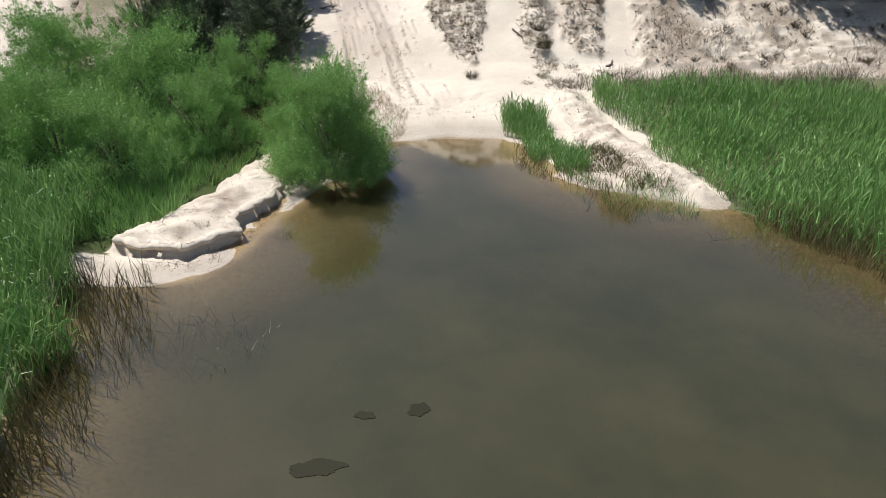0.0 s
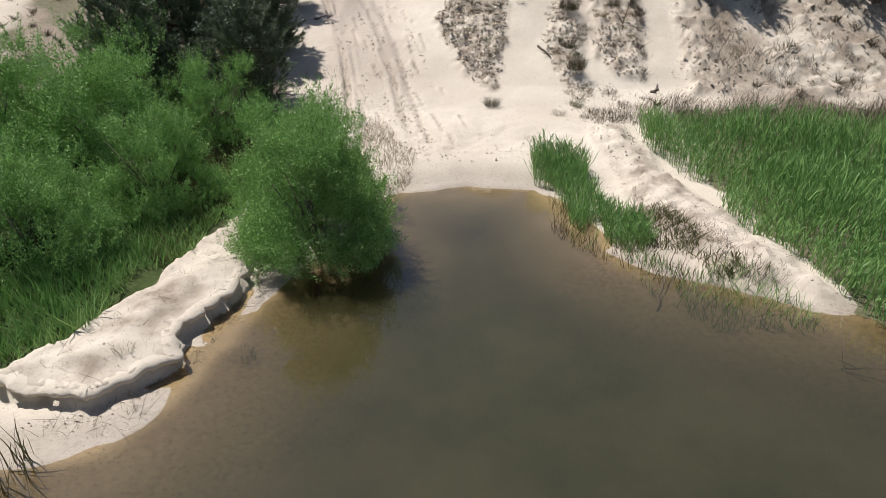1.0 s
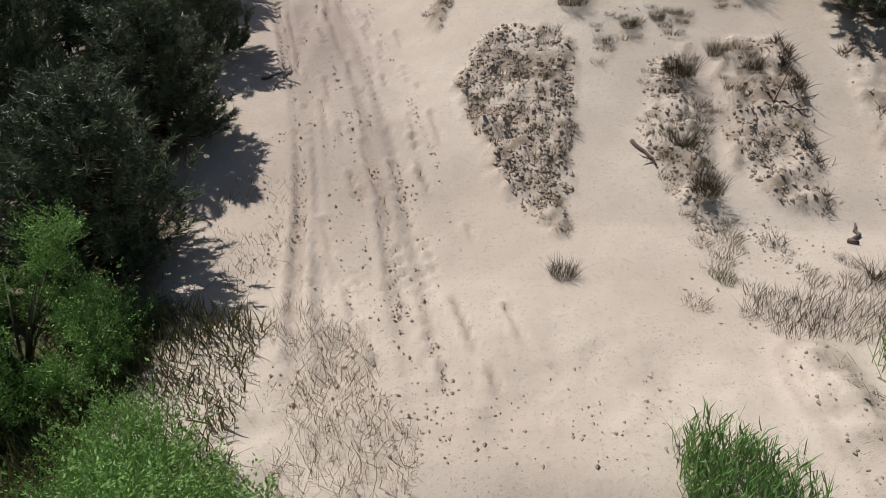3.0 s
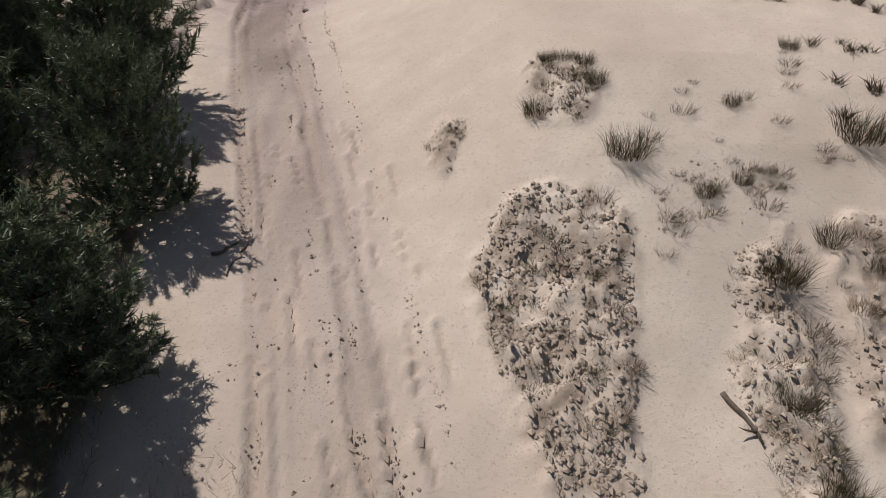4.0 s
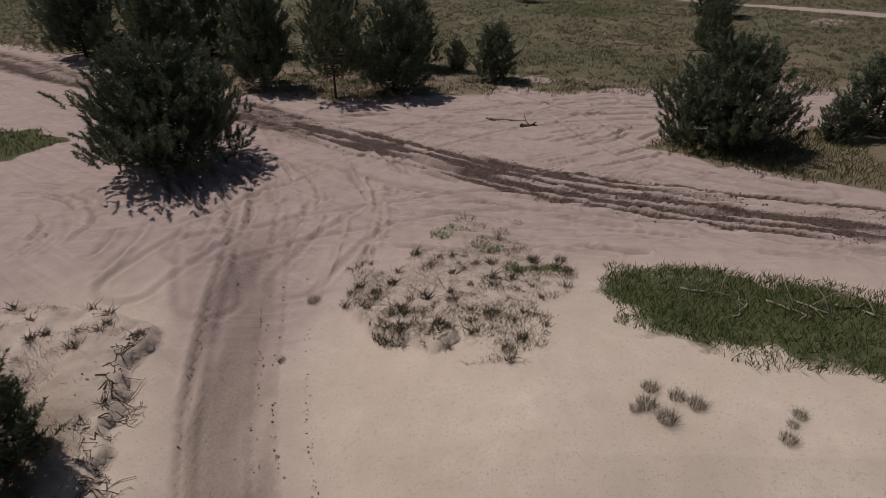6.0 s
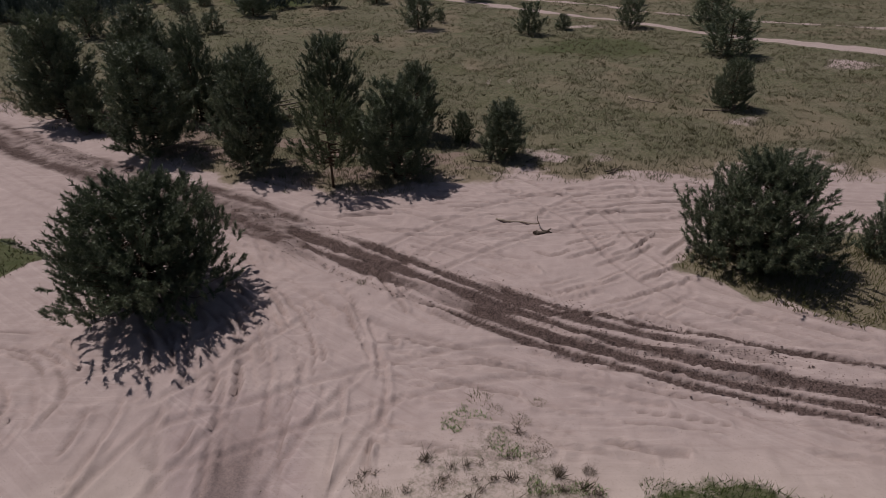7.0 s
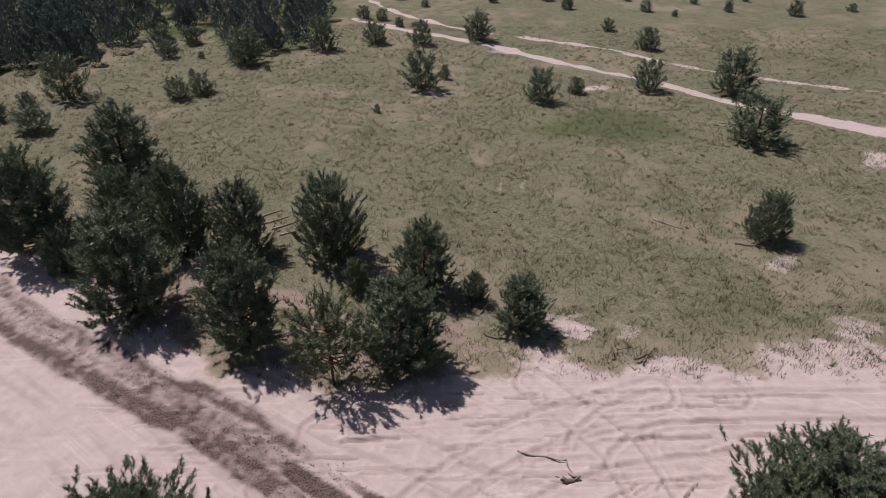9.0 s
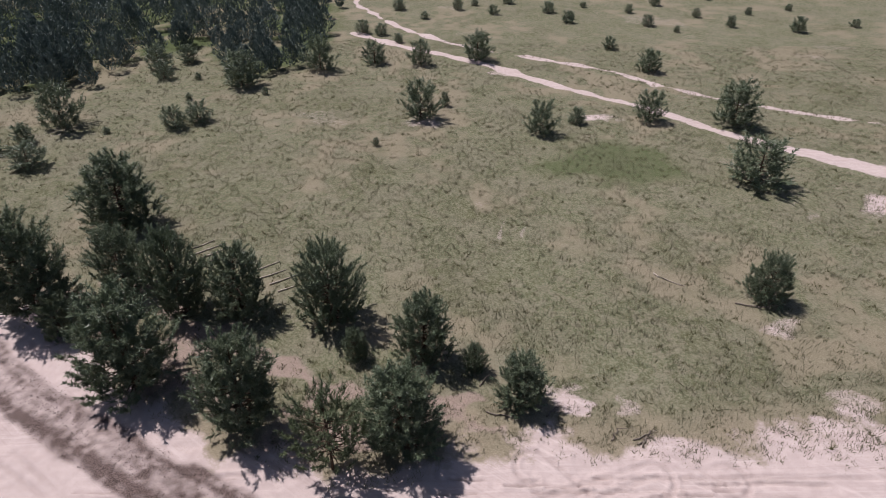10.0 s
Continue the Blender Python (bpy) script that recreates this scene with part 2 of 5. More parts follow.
def inside(poly, x, y, reach=5.0):
    """Signed distance to a polygon's edge, positive inside."""
    x, y = np.asarray(x, float), np.asarray(y, float)
    if x.ndim == 2:
        out, cut = np.full(x.shape, -reach), block(poly, x, y, reach)
        if cut:
            out[cut] = inside(poly, x[cut].ravel(), y[cut].ravel()).reshape(x[cut].shape)
        return out
    pts = np.array(poly, float)
    best, odd = np.full(np.shape(x), 1e9), np.zeros(np.shape(x), bool)
    for (ax, ay), (bx, by) in zip(pts, np.roll(pts, -1, 0)):
        dx, dy = bx - ax, by - ay
        t = np.clip(((x - ax) * dx + (y - ay) * dy) / (dx * dx + dy * dy), 0, 1)
        best = np.minimum(best, (x - ax - t * dx) ** 2 + (y - ay - t * dy) ** 2)
        if dy:
            odd ^= ((ay > y) != (by > y)) & (x < ax + (y - ay) * dx / dy)
    return np.where(odd, 1, -1) * np.sqrt(best)


def along(line, x, y, reach=3.0):
    """Distance to a line of points (signed, left positive) and the length along it."""
    x, y = np.asarray(x, float), np.asarray(y, float)
    pts = np.array(line, float)
    best, off, far = np.full(x.shape, 1e9), np.full(x.shape, reach), np.zeros(x.shape)
    run = 0.0
    for (ax, ay), (bx, by) in zip(pts[:-1], pts[1:]):
        dx, dy = bx - ax, by - ay
        length = math.hypot(dx, dy)
        cut = block([(ax, ay), (bx, by)], x, y, reach) if x.ndim == 2 else slice(None)
        if cut is not None:
            u, v = x[cut], y[cut]
            t = np.clip(((u - ax) * dx + (v - ay) * dy) / length**2, 0, 1)
            d = np.hypot(u - ax - t * dx, v - ay - t * dy)
            nearer = d < best[cut]
            best[cut] = np.where(nearer, d, best[cut])
            off[cut] = np.where(nearer, np.where(dx * (v - ay) - dy * (u - ax) > 0, d, -d), off[cut])
            far[cut] = np.where(nearer, run + t * length, far[cut])
        run += length
    return off, far


_GRID = np.random.RandomState(7).rand(256, 256).astype(np.float32).ravel()


def wobble(x, y, scale, seed=0):
    """Smooth value noise, -1 to 1."""
    u, v = np.asarray(x) * scale + seed * 17.3, np.asarray(y) * scale + seed * 9.1
    lu, lv = np.floor(u), np.floor(v)
    fu, fv = (u - lu).astype(np.float32), (v - lv).astype(np.float32)
    i, j = lu.astype(np.int32) & 255, lv.astype(np.int32) & 255
    fu, fv = fu * fu * (3 - 2 * fu), fv * fv * (3 - 2 * fv)
    row, below = i << 8, ((i + 1) & 255) << 8
    after = (j + 1) & 255
    a, b, c, d = _GRID[row + j], _GRID[below + j], _GRID[row + after], _GRID[below + after]
    near = a + (b - a) * fu
    return 2 * (near + (c + (d - c) * fu - near) * fv) - 1


def curve(line, step=0.5):
    """A smoother line through the given points (Catmull-Rom)."""
    p = [np.array(q, float) for q in line]
    p = [2 * p[0] - p[1]] + p + [2 * p[-1] - p[-2]]
    out = []
    for a, b, c, d in zip(p[:-3], p[1:-2], p[2:-1], p[3:]):
        for t in np.linspace(0, 1, max(2, int(np.hypot(*(c - b)) / step)), endpoint=False):
            out.append(0.5 * (2 * b + (c - a) * t + (2 * a - 5 * b + 4 * c - d) * t * t + (3 * b - a - 3 * c + d) * t**3))
    return out + [p[-2]]


# ---- the lie of the land ----
POND = [(-5.2, -26), (-4.6, -8), (-4.3, 0.6), (-5.0, 3.0), (-5.6, 4.4), (-4.6, 4.55), (-3.9, 4.72), (-3.4, 5.15), (-3.1, 5.9), (-2.92, 7.2), (-2.7, 8.0),
        (-1.9, 8.9), (-1.45, 10.0), (-1.35, 11.6), (-1.25, 12.05), (-0.2, 12.4), (0.9, 12.5), (1.7, 12.3), (2.15, 10.6), (2.55, 9.4), (3.2, 8.75), (4.1, 8.35),
        (4.9, 7.7), (5.8, 7.25), (6.5, 6.9), (7.2, 5.2), (7.6, 3.6), (9, -2), (14, -12), (16, -26)]
TRACK = [(-1.4, 13.0), (-2.1, 16.5), (-2.9, 19.8), (-4.0, 23.4), (-5.2, 27.0), (-6.3, 30.5), (-7.2, 35.0), (-8.0, 39.0)]
track_y, track_x = np.array([p[1] for p in TRACK]), np.array([p[0] for p in TRACK])
HILL_Y = [11, 12.4, 13.7, 16.2, 17.5, 19.5, 21, 22.5, 23.7, 24.8, 26.5, 28.5, 29.6, 31.2, 33, 35, 38, 45, 50]
HILL_Z = [0.0, 0.06, 0.34, 0.58, 0.86, 1.95, 2.9, 3.8, 4.35, 4.75, 5.15, 5.6, 5.66, 5.6, 5.3, 5.0, 4.85, 4.75, 4.75]
LANE_Y = [11, 12.4, 13.7, 16.2, 18, 20, 21.7, 25.7, 29, 32, 35, 40, 50]
LANE_Z = [0.0, 0.06, 0.30, 0.55, 0.98, 1.70, 2.22, 3.36, 4.06, 4.48, 4.68, 4.75, 4.75]
SPIT_LEFT = [(-5.6, 5.35), (-4.7, 5.2), (-4.0, 5.1), (-3.6, 5.55), (-3.3, 6.1), (-3.45, 6.7), (-3.15, 7.6), (-3.05, 8.5), (-3.2, 10.0), (-4.1, 10.8), (-4.4, 9.0), (-4.7, 7.6), (-5.0, 6.4), (-5.5, 5.8)]
SPIT_RIGHT = [(3.1, 15.0), (3.35, 12.6), (3.4, 10.2), (3.75, 8.8), (4.3, 8.2), (5.2, 7.75), (5.55, 7.75), (5.3, 9.4), (4.8, 11.2), (4.3, 13.4), (4.0, 15.2)]
STRIP_A = [(0.94, 17.15), (0.55, 17.45), (0.12, 18.35), (-0.34, 19.5), (-0.72, 21.0), (-0.5, 21.9), (-0.22, 22.3), (1.05, 21.95), (1.6, 21.5), (1.46, 20.0), (1.32, 18.45), (1.15, 17.35)]
STRIP_B = [(3.40, 17.2), (2.99, 17.4), (2.77, 18.45), (2.48, 19.35), (2.7, 20.1), (2.9, 20.9), (3.75, 21.2), (3.78, 20.05), (3.70, 19.2), (3.58, 18.0)]
STRIP_C = [(5.3, 17.8), (4.7, 17.75), (4.26, 18.15), (3.98, 19.35), (4.0, 20.8), (4.6, 21.4), (5.6, 21.3), (5.75, 20.0)]
STRIP_E = [(-8.55, 32.6), (-8.45, 32.1), (-8.75, 31.5), (-8.15, 30.5), (-8.4, 30.1), (-7.95, 28.9), (-7.5, 28.3), (-9.5, 27.4), (-13.5, 28.5), (-13.5, 33), (-11.4, 33.4), (-9.6, 33.2)]
STRIP_F = [(-1.45, 23.9), (-1.26, 24.3), (-0.9, 24.1), (-0.92, 23.4), (-1.14, 22.95), (-1.38, 23.4)]
STRIP_G = [(0.30, 24.9), (1.3, 24.7), (1.45, 23.7), (1.08, 23.1), (0.3, 23.5), (0.14, 24.2)]
STRIP_H = [(1.95, 21.7), (1.9, 20.75), (2.1, 20.8), (2.3, 21.3), (2.9, 21.3), (3.9, 21.2), (3.9, 22.2), (2.7, 22.3)]
STRIP_D = [(6.4, 17.0), (14.0, 16.8), (17.0, 22.0), (12.0, 24.0), (9.0, 23.9), (6.9, 23.5), (6.5, 20.0)]
RIM = [(-4.6, 35.2), (-4.45, 33.4), (-3.6, 32.3), (-2.2, 31.0), (-0.9, 30.4), (-0.2, 31.0), (1.1, 34.4), (0.7, 35.6), (-1.0, 36.8), (-2.4, 36.2)]
SCARP = [(-4.3, 33.5), (-3.55, 32.25), (-2.8, 31.7), (-2.15, 31.1), (-1.7, 31.5), (-2.2, 32.2), (-3.2, 33.0)]
MEADOW = [(-120, 90), (-45, 70), (-29, 60.9), (-20.2, 55.9), (-12.8, 51.5), (-9.8, 50.6), (-7.5, 50.0), (-5.3, 50.2), (-3.0, 51.8), (2.2, 51.8), (9.2, 51.8), (14.7, 51.9), (26, 53.5), (60, 56), (200, 60), (3000, 60), (3000, 4000), (-3000, 4000), (-3000, 90)]
ISLE = [(5.5, 44.5), (7.2, 42.7), (9.9, 40.9), (13, 39.6), (20, 37.5), (40, 34), (40, 44), (22, 46), (13, 46.8), (8.5, 46.4), (6.0, 45.4)]
LUSH = [(1.2, 34.3), (1.3, 32.8), (2.0, 31.6), (3.3, 30.75), (5.0, 30.15), (7.0, 29.3), (10, 28.6), (14, 29.5), (14, 33), (8.2, 33.9), (6.2, 34.5), (4.4, 35.0), (2.4, 35.2)]
WEST = [(-17.5, 44.6), (-18.5, 42.6), (-22, 41.8), (-30, 42), (-30, 46.5), (-20, 46)]
ROAD_FAR = curve([(60, 66), (42, 72), (29.8, 78.6), (24.2, 82.3), (19.5, 86.1), (14.4, 91.1), (7.6, 96.1), (2.2, 101.1), (-2, 104.8), (-9.4, 109.2), (-16.4, 115.2)], 5)
ROAD_FAR2 = curve([(60, 79), (35.1, 88), (28, 91), (21.2, 94.4), (13.3, 101.6), (5.7, 105.8), (0.7, 108.2), (-5.5, 112.5), (-11.7, 119.3), (-16.6, 127.7), (-18.8, 131.8), (-19.5, 150)], 5)
RUTS = curve([(-60, 78), (-36, 62.8), (-27.3, 57.4), (-22.2, 54.1), (-15, 50.4), (-10.7, 48.2), (-7.7, 46.0), (-4.6, 44.1), (-1.7, 42.5), (0.7, 41.0), (2.2, 40.3), (4.3, 39.5), (6.3, 38.8), (8.4, 38.2), (20, 35)], 1.8)

WOOD = [(-49, 91), (-39.5, 93), (-38.8, 102.5), (-33.5, 106), (-28, 100), (-24.5, 97.5), (-20.2, 101.8), (-17.6, 113), (-20.8, 131), (-26, 165), (-40, 320), (-240, 320), (-240, 120)]


def relief(x, y):
    """Ground height without the fine marks."""
    shore = -inside(POND, x, y) + 0.10 * wobble(x, y, 1.1, 3) + 0.05 * wobble(x, y, 3.1, 4)
    lane = x - np.interp(y, track_y, track_x)
    hill, flat = np.interp(y, HILL_Y, HILL_Z), np.interp(y, LANE_Y, LANE_Z)
    z = flat + (hill - flat) * smooth(1.0, 6.0, lane)
    z = np.where(y > 20, z - (z - flat) * smooth(14, 26, x) * 0.5, z)
    z = z + 0.10 * smooth(0, 0.9, shore) + 0.10 * smooth(0.8, 4, shore)
    east = inside(SPIT_RIGHT, x, y) + 0.15 * wobble(x, y, 1.9, 49) + 0.05 * wobble(x, y, 5, 50)
    z = z + smooth(-0.15, 0.45, east) * (0.18 + 0.05 * wobble(x, y, 2.6, 51) + 0.08 * np.abs(wobble(x, y, 5.5, 52)) + 0.05 * wobble(x, y, 11.0, 67))
    spit = inside(SPIT_LEFT, x, y) - 0.17 + 0.10 * wobble(x, y, 1.7, 5) + 0.04 * wobble(x, y, 6, 6)
    z = z + smooth(-0.02, 0.035, spit) * (0.17 + 0.10 * smooth(0.1, 0.8, spit) + 0.03 * wobble(x, y, 2.9, 46) + 0.022 * wobble(x, y, 6.5, 47) + 0.018 * wobble(x, y, 13.0, 66)) - 0.05 * smooth(-0.35, -0.03, spit) * smooth(0.02, -0.03, spit)
    rough = np.maximum.reduce([inside(s, x, y) for s in (STRIP_A, STRIP_B, STRIP_C, STRIP_D, STRIP_F, STRIP_G)]) + 0.16 * wobble(x, y, 1.6, 8) + 0.07 * wobble(x, y, 5.5, 93)
    clod = smooth(-0.10, 0.22, rough)
    tumble = 0.35 + 0.65 * smooth(-0.5, 0.4, wobble(x, y, 1.3, 103) + 0.4 * wobble(x, y, 3.1, 104))
    crumble = 0.03 + 0.13 * np.abs(wobble(x, y, 2.8, 9)) + 0.12 * np.abs(wobble(x, y, 5.6, 10)) + 0.07 * np.abs(wobble(x, y, 10.5, 54)) + 0.03 * wobble(x, y, 15.0, 94)
    z = z + clod * crumble * tumble
    scarp = inside(SCARP, x, y) + 0.12 * wobble(x, y, 2.4, 95) + 0.06 * wobble(x, y, 6.5, 96)
    z = z + smooth(-0.02, 0.08, scarp) * (0.17 + 0.10 * np.abs(wobble(x, y, 6.0, 97)))
    z = z - 0.16 * np.exp(-((lane / 1.0) ** 2)) * smooth(26, 31, y) * (1 - smooth(36, 40, y))
    bank = inside(STRIP_E, x, y) + 0.15 * wobble(x, y, 1.8, 98) + 0.07 * wobble(x, y, 6.0, 99)
    z = z + 0.24 * smooth(-0.05, 0.10, bank) * (1 + 0.25 * wobble(x, y, 3.3, 100)) + 0.15 * smooth(0.1, 1.2, bank)
    clod = np.maximum(clod, 0.5 * np.maximum(smooth(-0.02, 0.1, scarp), smooth(-0.05, 0.1, bank) * smooth(0.9, 0.4, bank)))
    foot = smooth(0.8, 1.4, shore) * smooth(16.5, 14.0, y) * smooth(-3.6, -2.6, x) * smooth(3.0, 2.0, x)
    z = z + foot * (0.05 * wobble(x, y, 2.6, 107) + 0.04 * np.abs(wobble(x, y, 5.2, 108)) - 0.03)
    z = z - smooth(0, 0.3, -shore) * 0.06 - np.clip(-shore, 0, 1.4) * 0.20 - np.clip(-shore - 1.4, 0, 2.4) * 0.42
    z = np.where(y < -20, z + smooth(-20, -30, y) * 3, z)
    z = z + 0.05 * wobble(x, y, 0.35, 1) + 0.025 * wobble(x, y, 1.3, 2)
    return z, shore, lane, np.maximum(spit, east), clod


def height(x, y):
    return float(relief(np.array([float(x)]), np.array([float(y)]))[0][0])


def lines(dense, step, ends):
    a, b = dense
    core = list(np.arange(a, b + step / 2, step))
    low, high, s = [a], [b], step
    for stop_low, stop_high, s in ends:
        while low[0] > stop_low:
            low.insert(0, low[0] - s)
        while high[-1] < stop_high:
            high.append(high[-1] + s)
    s = ends[-1][2]
    while low[0] > -3000:
        s *= 1.3
        low.insert(0, low[0] - s)
    s = ends[-1][2]
    while high[-1] < 4000:
        s *= 1.3
        high.append(high[-1] + s)
    return np.array(low[:-1] + core + high[1:])


def build_ground():
    xs = lines((-31.0, 13.0), 0.125, [(-40, 34, 0.4), (-70, 60, 1.2)])
    ys = lines((3.0, 61.0), 0.11, [(-4, 132, 0.45), (-30, 180, 1.5)])
    xs = np.r_[xs[xs < -15], np.arange(-15, -5, 0.09), np.arange(-5, 6.6, 0.07), np.arange(6.6, 9.3, 0.09), xs[xs > 9.3]]
    ys = np.r_[ys[ys < 3], np.arange(3, 12, 0.06), np.arange(12, 25, 0.075), np.arange(25, 28.5, 0.12), np.arange(28.5, 34, 0.07), np.arange(34, 36, 0.12), np.arange(36, 52, 0.085), ys[ys > 52]]
    X, Y = np.meshgrid(xs, ys)
    z, shore, lane, spit, clod = relief(X, Y)
    land = smooth(0.0, 0.3, shore)
    meadow = inside(MEADOW, X, Y) + 0.9 * wobble(X, Y, 0.5, 11) + 0.5 * wobble(X, Y, 1.7, 12)
    isle = inside(ISLE, X, Y) + 0.4 * wobble(X, Y, 1.1, 13)
    lush = inside(LUSH, X, Y) + 0.6 * wobble(X, Y, 0.9, 14) + 0.35 * wobble(X, Y, 2.3, 68)
    west = inside(WEST, X, Y) + 0.4 * wobble(X, Y, 1.1, 15)
    rim = inside(RIM, X, Y) + 0.5 * wobble(X, Y, 1.3, 16)
    reeds = smooth(5.0, 5.9, X + 0.3 * wobble(X, Y, 1.4, 81)) * smooth(17.0, 15.2, Y) * (spit < -0.2) * (Y > -5) * (shore > 0.1)
    bushes = smooth(-3.9, -4.5, X) * smooth(17.0, 14.0, Y) * (spit < -0.1) * (Y > -5) * smooth(0.7, 1.1, shore)
    road = np.minimum(np.abs(along(ROAD_FAR, X, Y)[0]) - 0.6 - 0.5 * smooth(14, 34, X), np.abs(along(ROAD_FAR2, X, Y)[0]) - 0.35) + 0.5 * wobble(X, Y, 0.6, 17)
    grass = smooth(-0.8, 2.6, meadow) * smooth(-0.3, 0.6, road)
    bare = smooth(0.35, 0.75, wobble(X, Y, 0.14, 18) * 0.6 + wobble(X, Y, 0.5, 19) * 0.5)
    grass = grass * (1 - 0.5 * bare * smooth(80, 60, np.abs(Y - 75)))
    for loop in LOOPS:
        o, f = along(loop, X, Y)
        straw_line = smooth(0.30, 0.08, np.abs(np.abs(o) - 0.7) + 0.12 * wobble(X, Y, 1.6, 84)) * smooth(-0.4, 0.3, wobble(f, 0 * f, 0.25, 39))
        grass = grass * (1 - 0.55 * straw_line * smooth(0.1, 1.5, f) * smooth(1.5, 3.5, np.hypot(X - loop[-1][0], Y - loop[-1][1])))
    grass = np.maximum.reduce([grass, smooth(-0.3, 0.5, isle) * 0.9, smooth(-0.4, 1.2, lush) * 0.85, smooth(-0.2, 0.4, west), smooth(-0.2, 0.6, rim) * 0.3])
    for bx, by, br in BARE:
        grass = grass * (1 - 0.62 * smooth(br * 1.6, br * 0.2, np.hypot(X - bx, (Y - by) * 1.4) + 0.6 * br * wobble(X, Y, 1.3 / br, 60) + 0.35 * br * wobble(X, Y, 1.9, 69)))
    straw = np.maximum(smooth(0.1, 0.9, wobble(X, Y, 0.22, 20) + 0.7 * wobble(X, Y, 0.9, 21)) * (meadow > -1) * 0.7, smooth(4.5, 0.3, meadow) * (meadow > -1.5))
    straw = np.maximum(straw, smooth(-0.2, 0.5, isle) * 0.7)
    shade = inside(DARK_TURF, X, Y) + 1.2 * wobble(X, Y, 0.7, 62)
    straw = straw * (1 - smooth(-0.5, 1.0, shade))
    green = np.maximum.reduce([smooth(-0.5, 1.5, shade) * 0.55, smooth(-0.4, 1.0, lush) * 0.55, smooth(-0.2, 0.4, west) * 0.6, reeds * 0.7, bushes * 0.9, smooth(-1, 3, inside(WOOD, X, Y)) * 0.8])
    off, far = along(RUTS, X, Y)
    off = off + 0.12 * wobble(X, Y, 0.25, 22)
    worn = np.zeros_like(X)
    for shift, wide, start, stop in ((-1.2, 0.17, -3.2, 40), (-0.62, 0.30, -8.2, 3.5), (-0.55, 0.20, 2.5, 40), (0.05, 0.36, -9.0, 40), (0.72, 0.24, -6.4, 6.0), (1.15, 0.14, -1.0, 40)):
        wide = wide * (1 + 0.45 * wobble(far, 0 * far + shift * 3, 0.45, 70))
        band = smooth(wide, wide * 0.6, np.abs(off - shift + 0.30 * wobble(far, 0 * far + shift * 5, 0.13, 23)) + 0.05 * wobble(X, Y, 2.4, 71))
        band = band * smooth(-0.6, -0.1, wobble(far, 0 * far + shift * 9, 0.22, 24) + 0.25) * smooth(start - 0.8, start + 0.8, X) * smooth(stop + 1.2, stop - 1.2, X)
        worn = np.maximum(worn, band)
        z = z - 0.045 * band + 0.035 * band * wobble(X, Y, 7.0, 35)
    worn = np.maximum(worn, smooth(1.35, 0.95, np.abs(off) + 0.22 * wobble(X, Y, 0.8, 72)) * smooth(-6.8, -9.5, X) * np.clip(0.60 + 0.38 * wobble(off * 4.2, far * 0.10, 1.0, 55) + 0.22 * wobble(X, Y, 4.5, 73), 0, 1))
    groove_shade = np.zeros_like(X)
    for k, line in enumerate(TYRE_LINES):
        cut = block(line, X, Y, 1.6)
        o, f = along(line, X[cut], Y[cut], 1.6)
        o = np.abs(np.abs(o) - 0.75)
        kept = smooth(-0.4, 0.1, wobble(f, 0 * f + k * 3.1, 0.3, 25))
        mark = smooth(0.16, 0.05, o) * kept
        z[cut] += 0.025 * smooth(0.12, 0.04, np.abs(o - 0.2)) * kept - 0.035 * mark
        groove_shade[cut] = np.maximum(groove_shade[cut], mark * 0.45)
    for k, (line, wide) in enumerate(SCRAPES):
        cut = block(line, X, Y, 0.6)
        o, f = along(line, X[cut], Y[cut], 0.6)
        begin = smooth(0.0, 0.4, f)
        mark = smooth(wide, wide * 0.4, np.abs(o)) * begin
        z[cut] += 0.055 * smooth(wide * 1.1, wide * 0.3, np.abs(o - wide * 1.4)) * begin - 0.06 * mark
        # Shadow inside the grooves is painted too, strongest in every third one.
        groove_shade[cut] = np.maximum(groove_shade[cut], mark * (0.22 + 0.7 * (k % 3 == 0)))
    for k, (shift, wide, deep) in enumerate(((-0.8, 0.14, 0.07), (-0.45, 0.09, 0.03), (0.55, 0.12, 0.055), (0.95, 0.09, 0.04))):
        o = lane - shift + 0.08 * wobble(0 * Y + k * 7, Y, 0.4, 26)
        mark = smooth(wide, wide * 0.5, np.abs(o)) * smooth(13.5, 16, Y) * (1 - smooth(36, 40, Y)) * smooth(-0.6, 0, wobble(0 * Y + k * 5, Y, 0.3, 27) + 0.2)
        z = z - deep * mark
        z = z + deep * 0.9 * smooth(0.09, 0.02, np.abs(np.abs(o) - wide * 1.15)) * smooth(13.5, 16, Y) * smooth(38, 35, Y) * smooth(-0.2, 0.35, wobble(X, Y * 0.5, 1.1, 74))
        groove_shade = np.maximum(groove_shade, mark * 0.7)
    sandy = (1 - smooth(0.2, 0.6, grass)) * land
    z = z + sandy * (0.007 + 0.011 * smooth(32, 36, Y)) * wobble(X, Y, 4.3, 28) + sandy * smooth(35, 37, Y) * 0.03 * wobble(X * 0.8 + Y * 0.3, Y * 2.2, 1.0, 29)
    grass = np.maximum(grass, clod * 0.22)
    # Damp churned ruts share this channel with the painted groove shadow.
    damp = np.maximum(np.clip(worn * (1.4 + 0.5 * wobble(X, Y, 3.0, 36)), 0, 1), groove_shade * 0.42)
    damp = np.maximum(damp, smooth(0.9, 0.25, shore) * smooth(0.1, -0.2, spit) * 0.35)
    damp = np.maximum(damp, smooth(1.0, 0.72, np.abs(lane + 0.12 * wobble(X, Y, 0.7, 102))) * (0.30 + 0.25 * smooth(25, 29, Y)) * smooth(15, 18, Y) * smooth(38, 35, Y) * (0.7 + 0.5 * wobble(X * 3.0, Y * 0.4, 1.0, 38)))
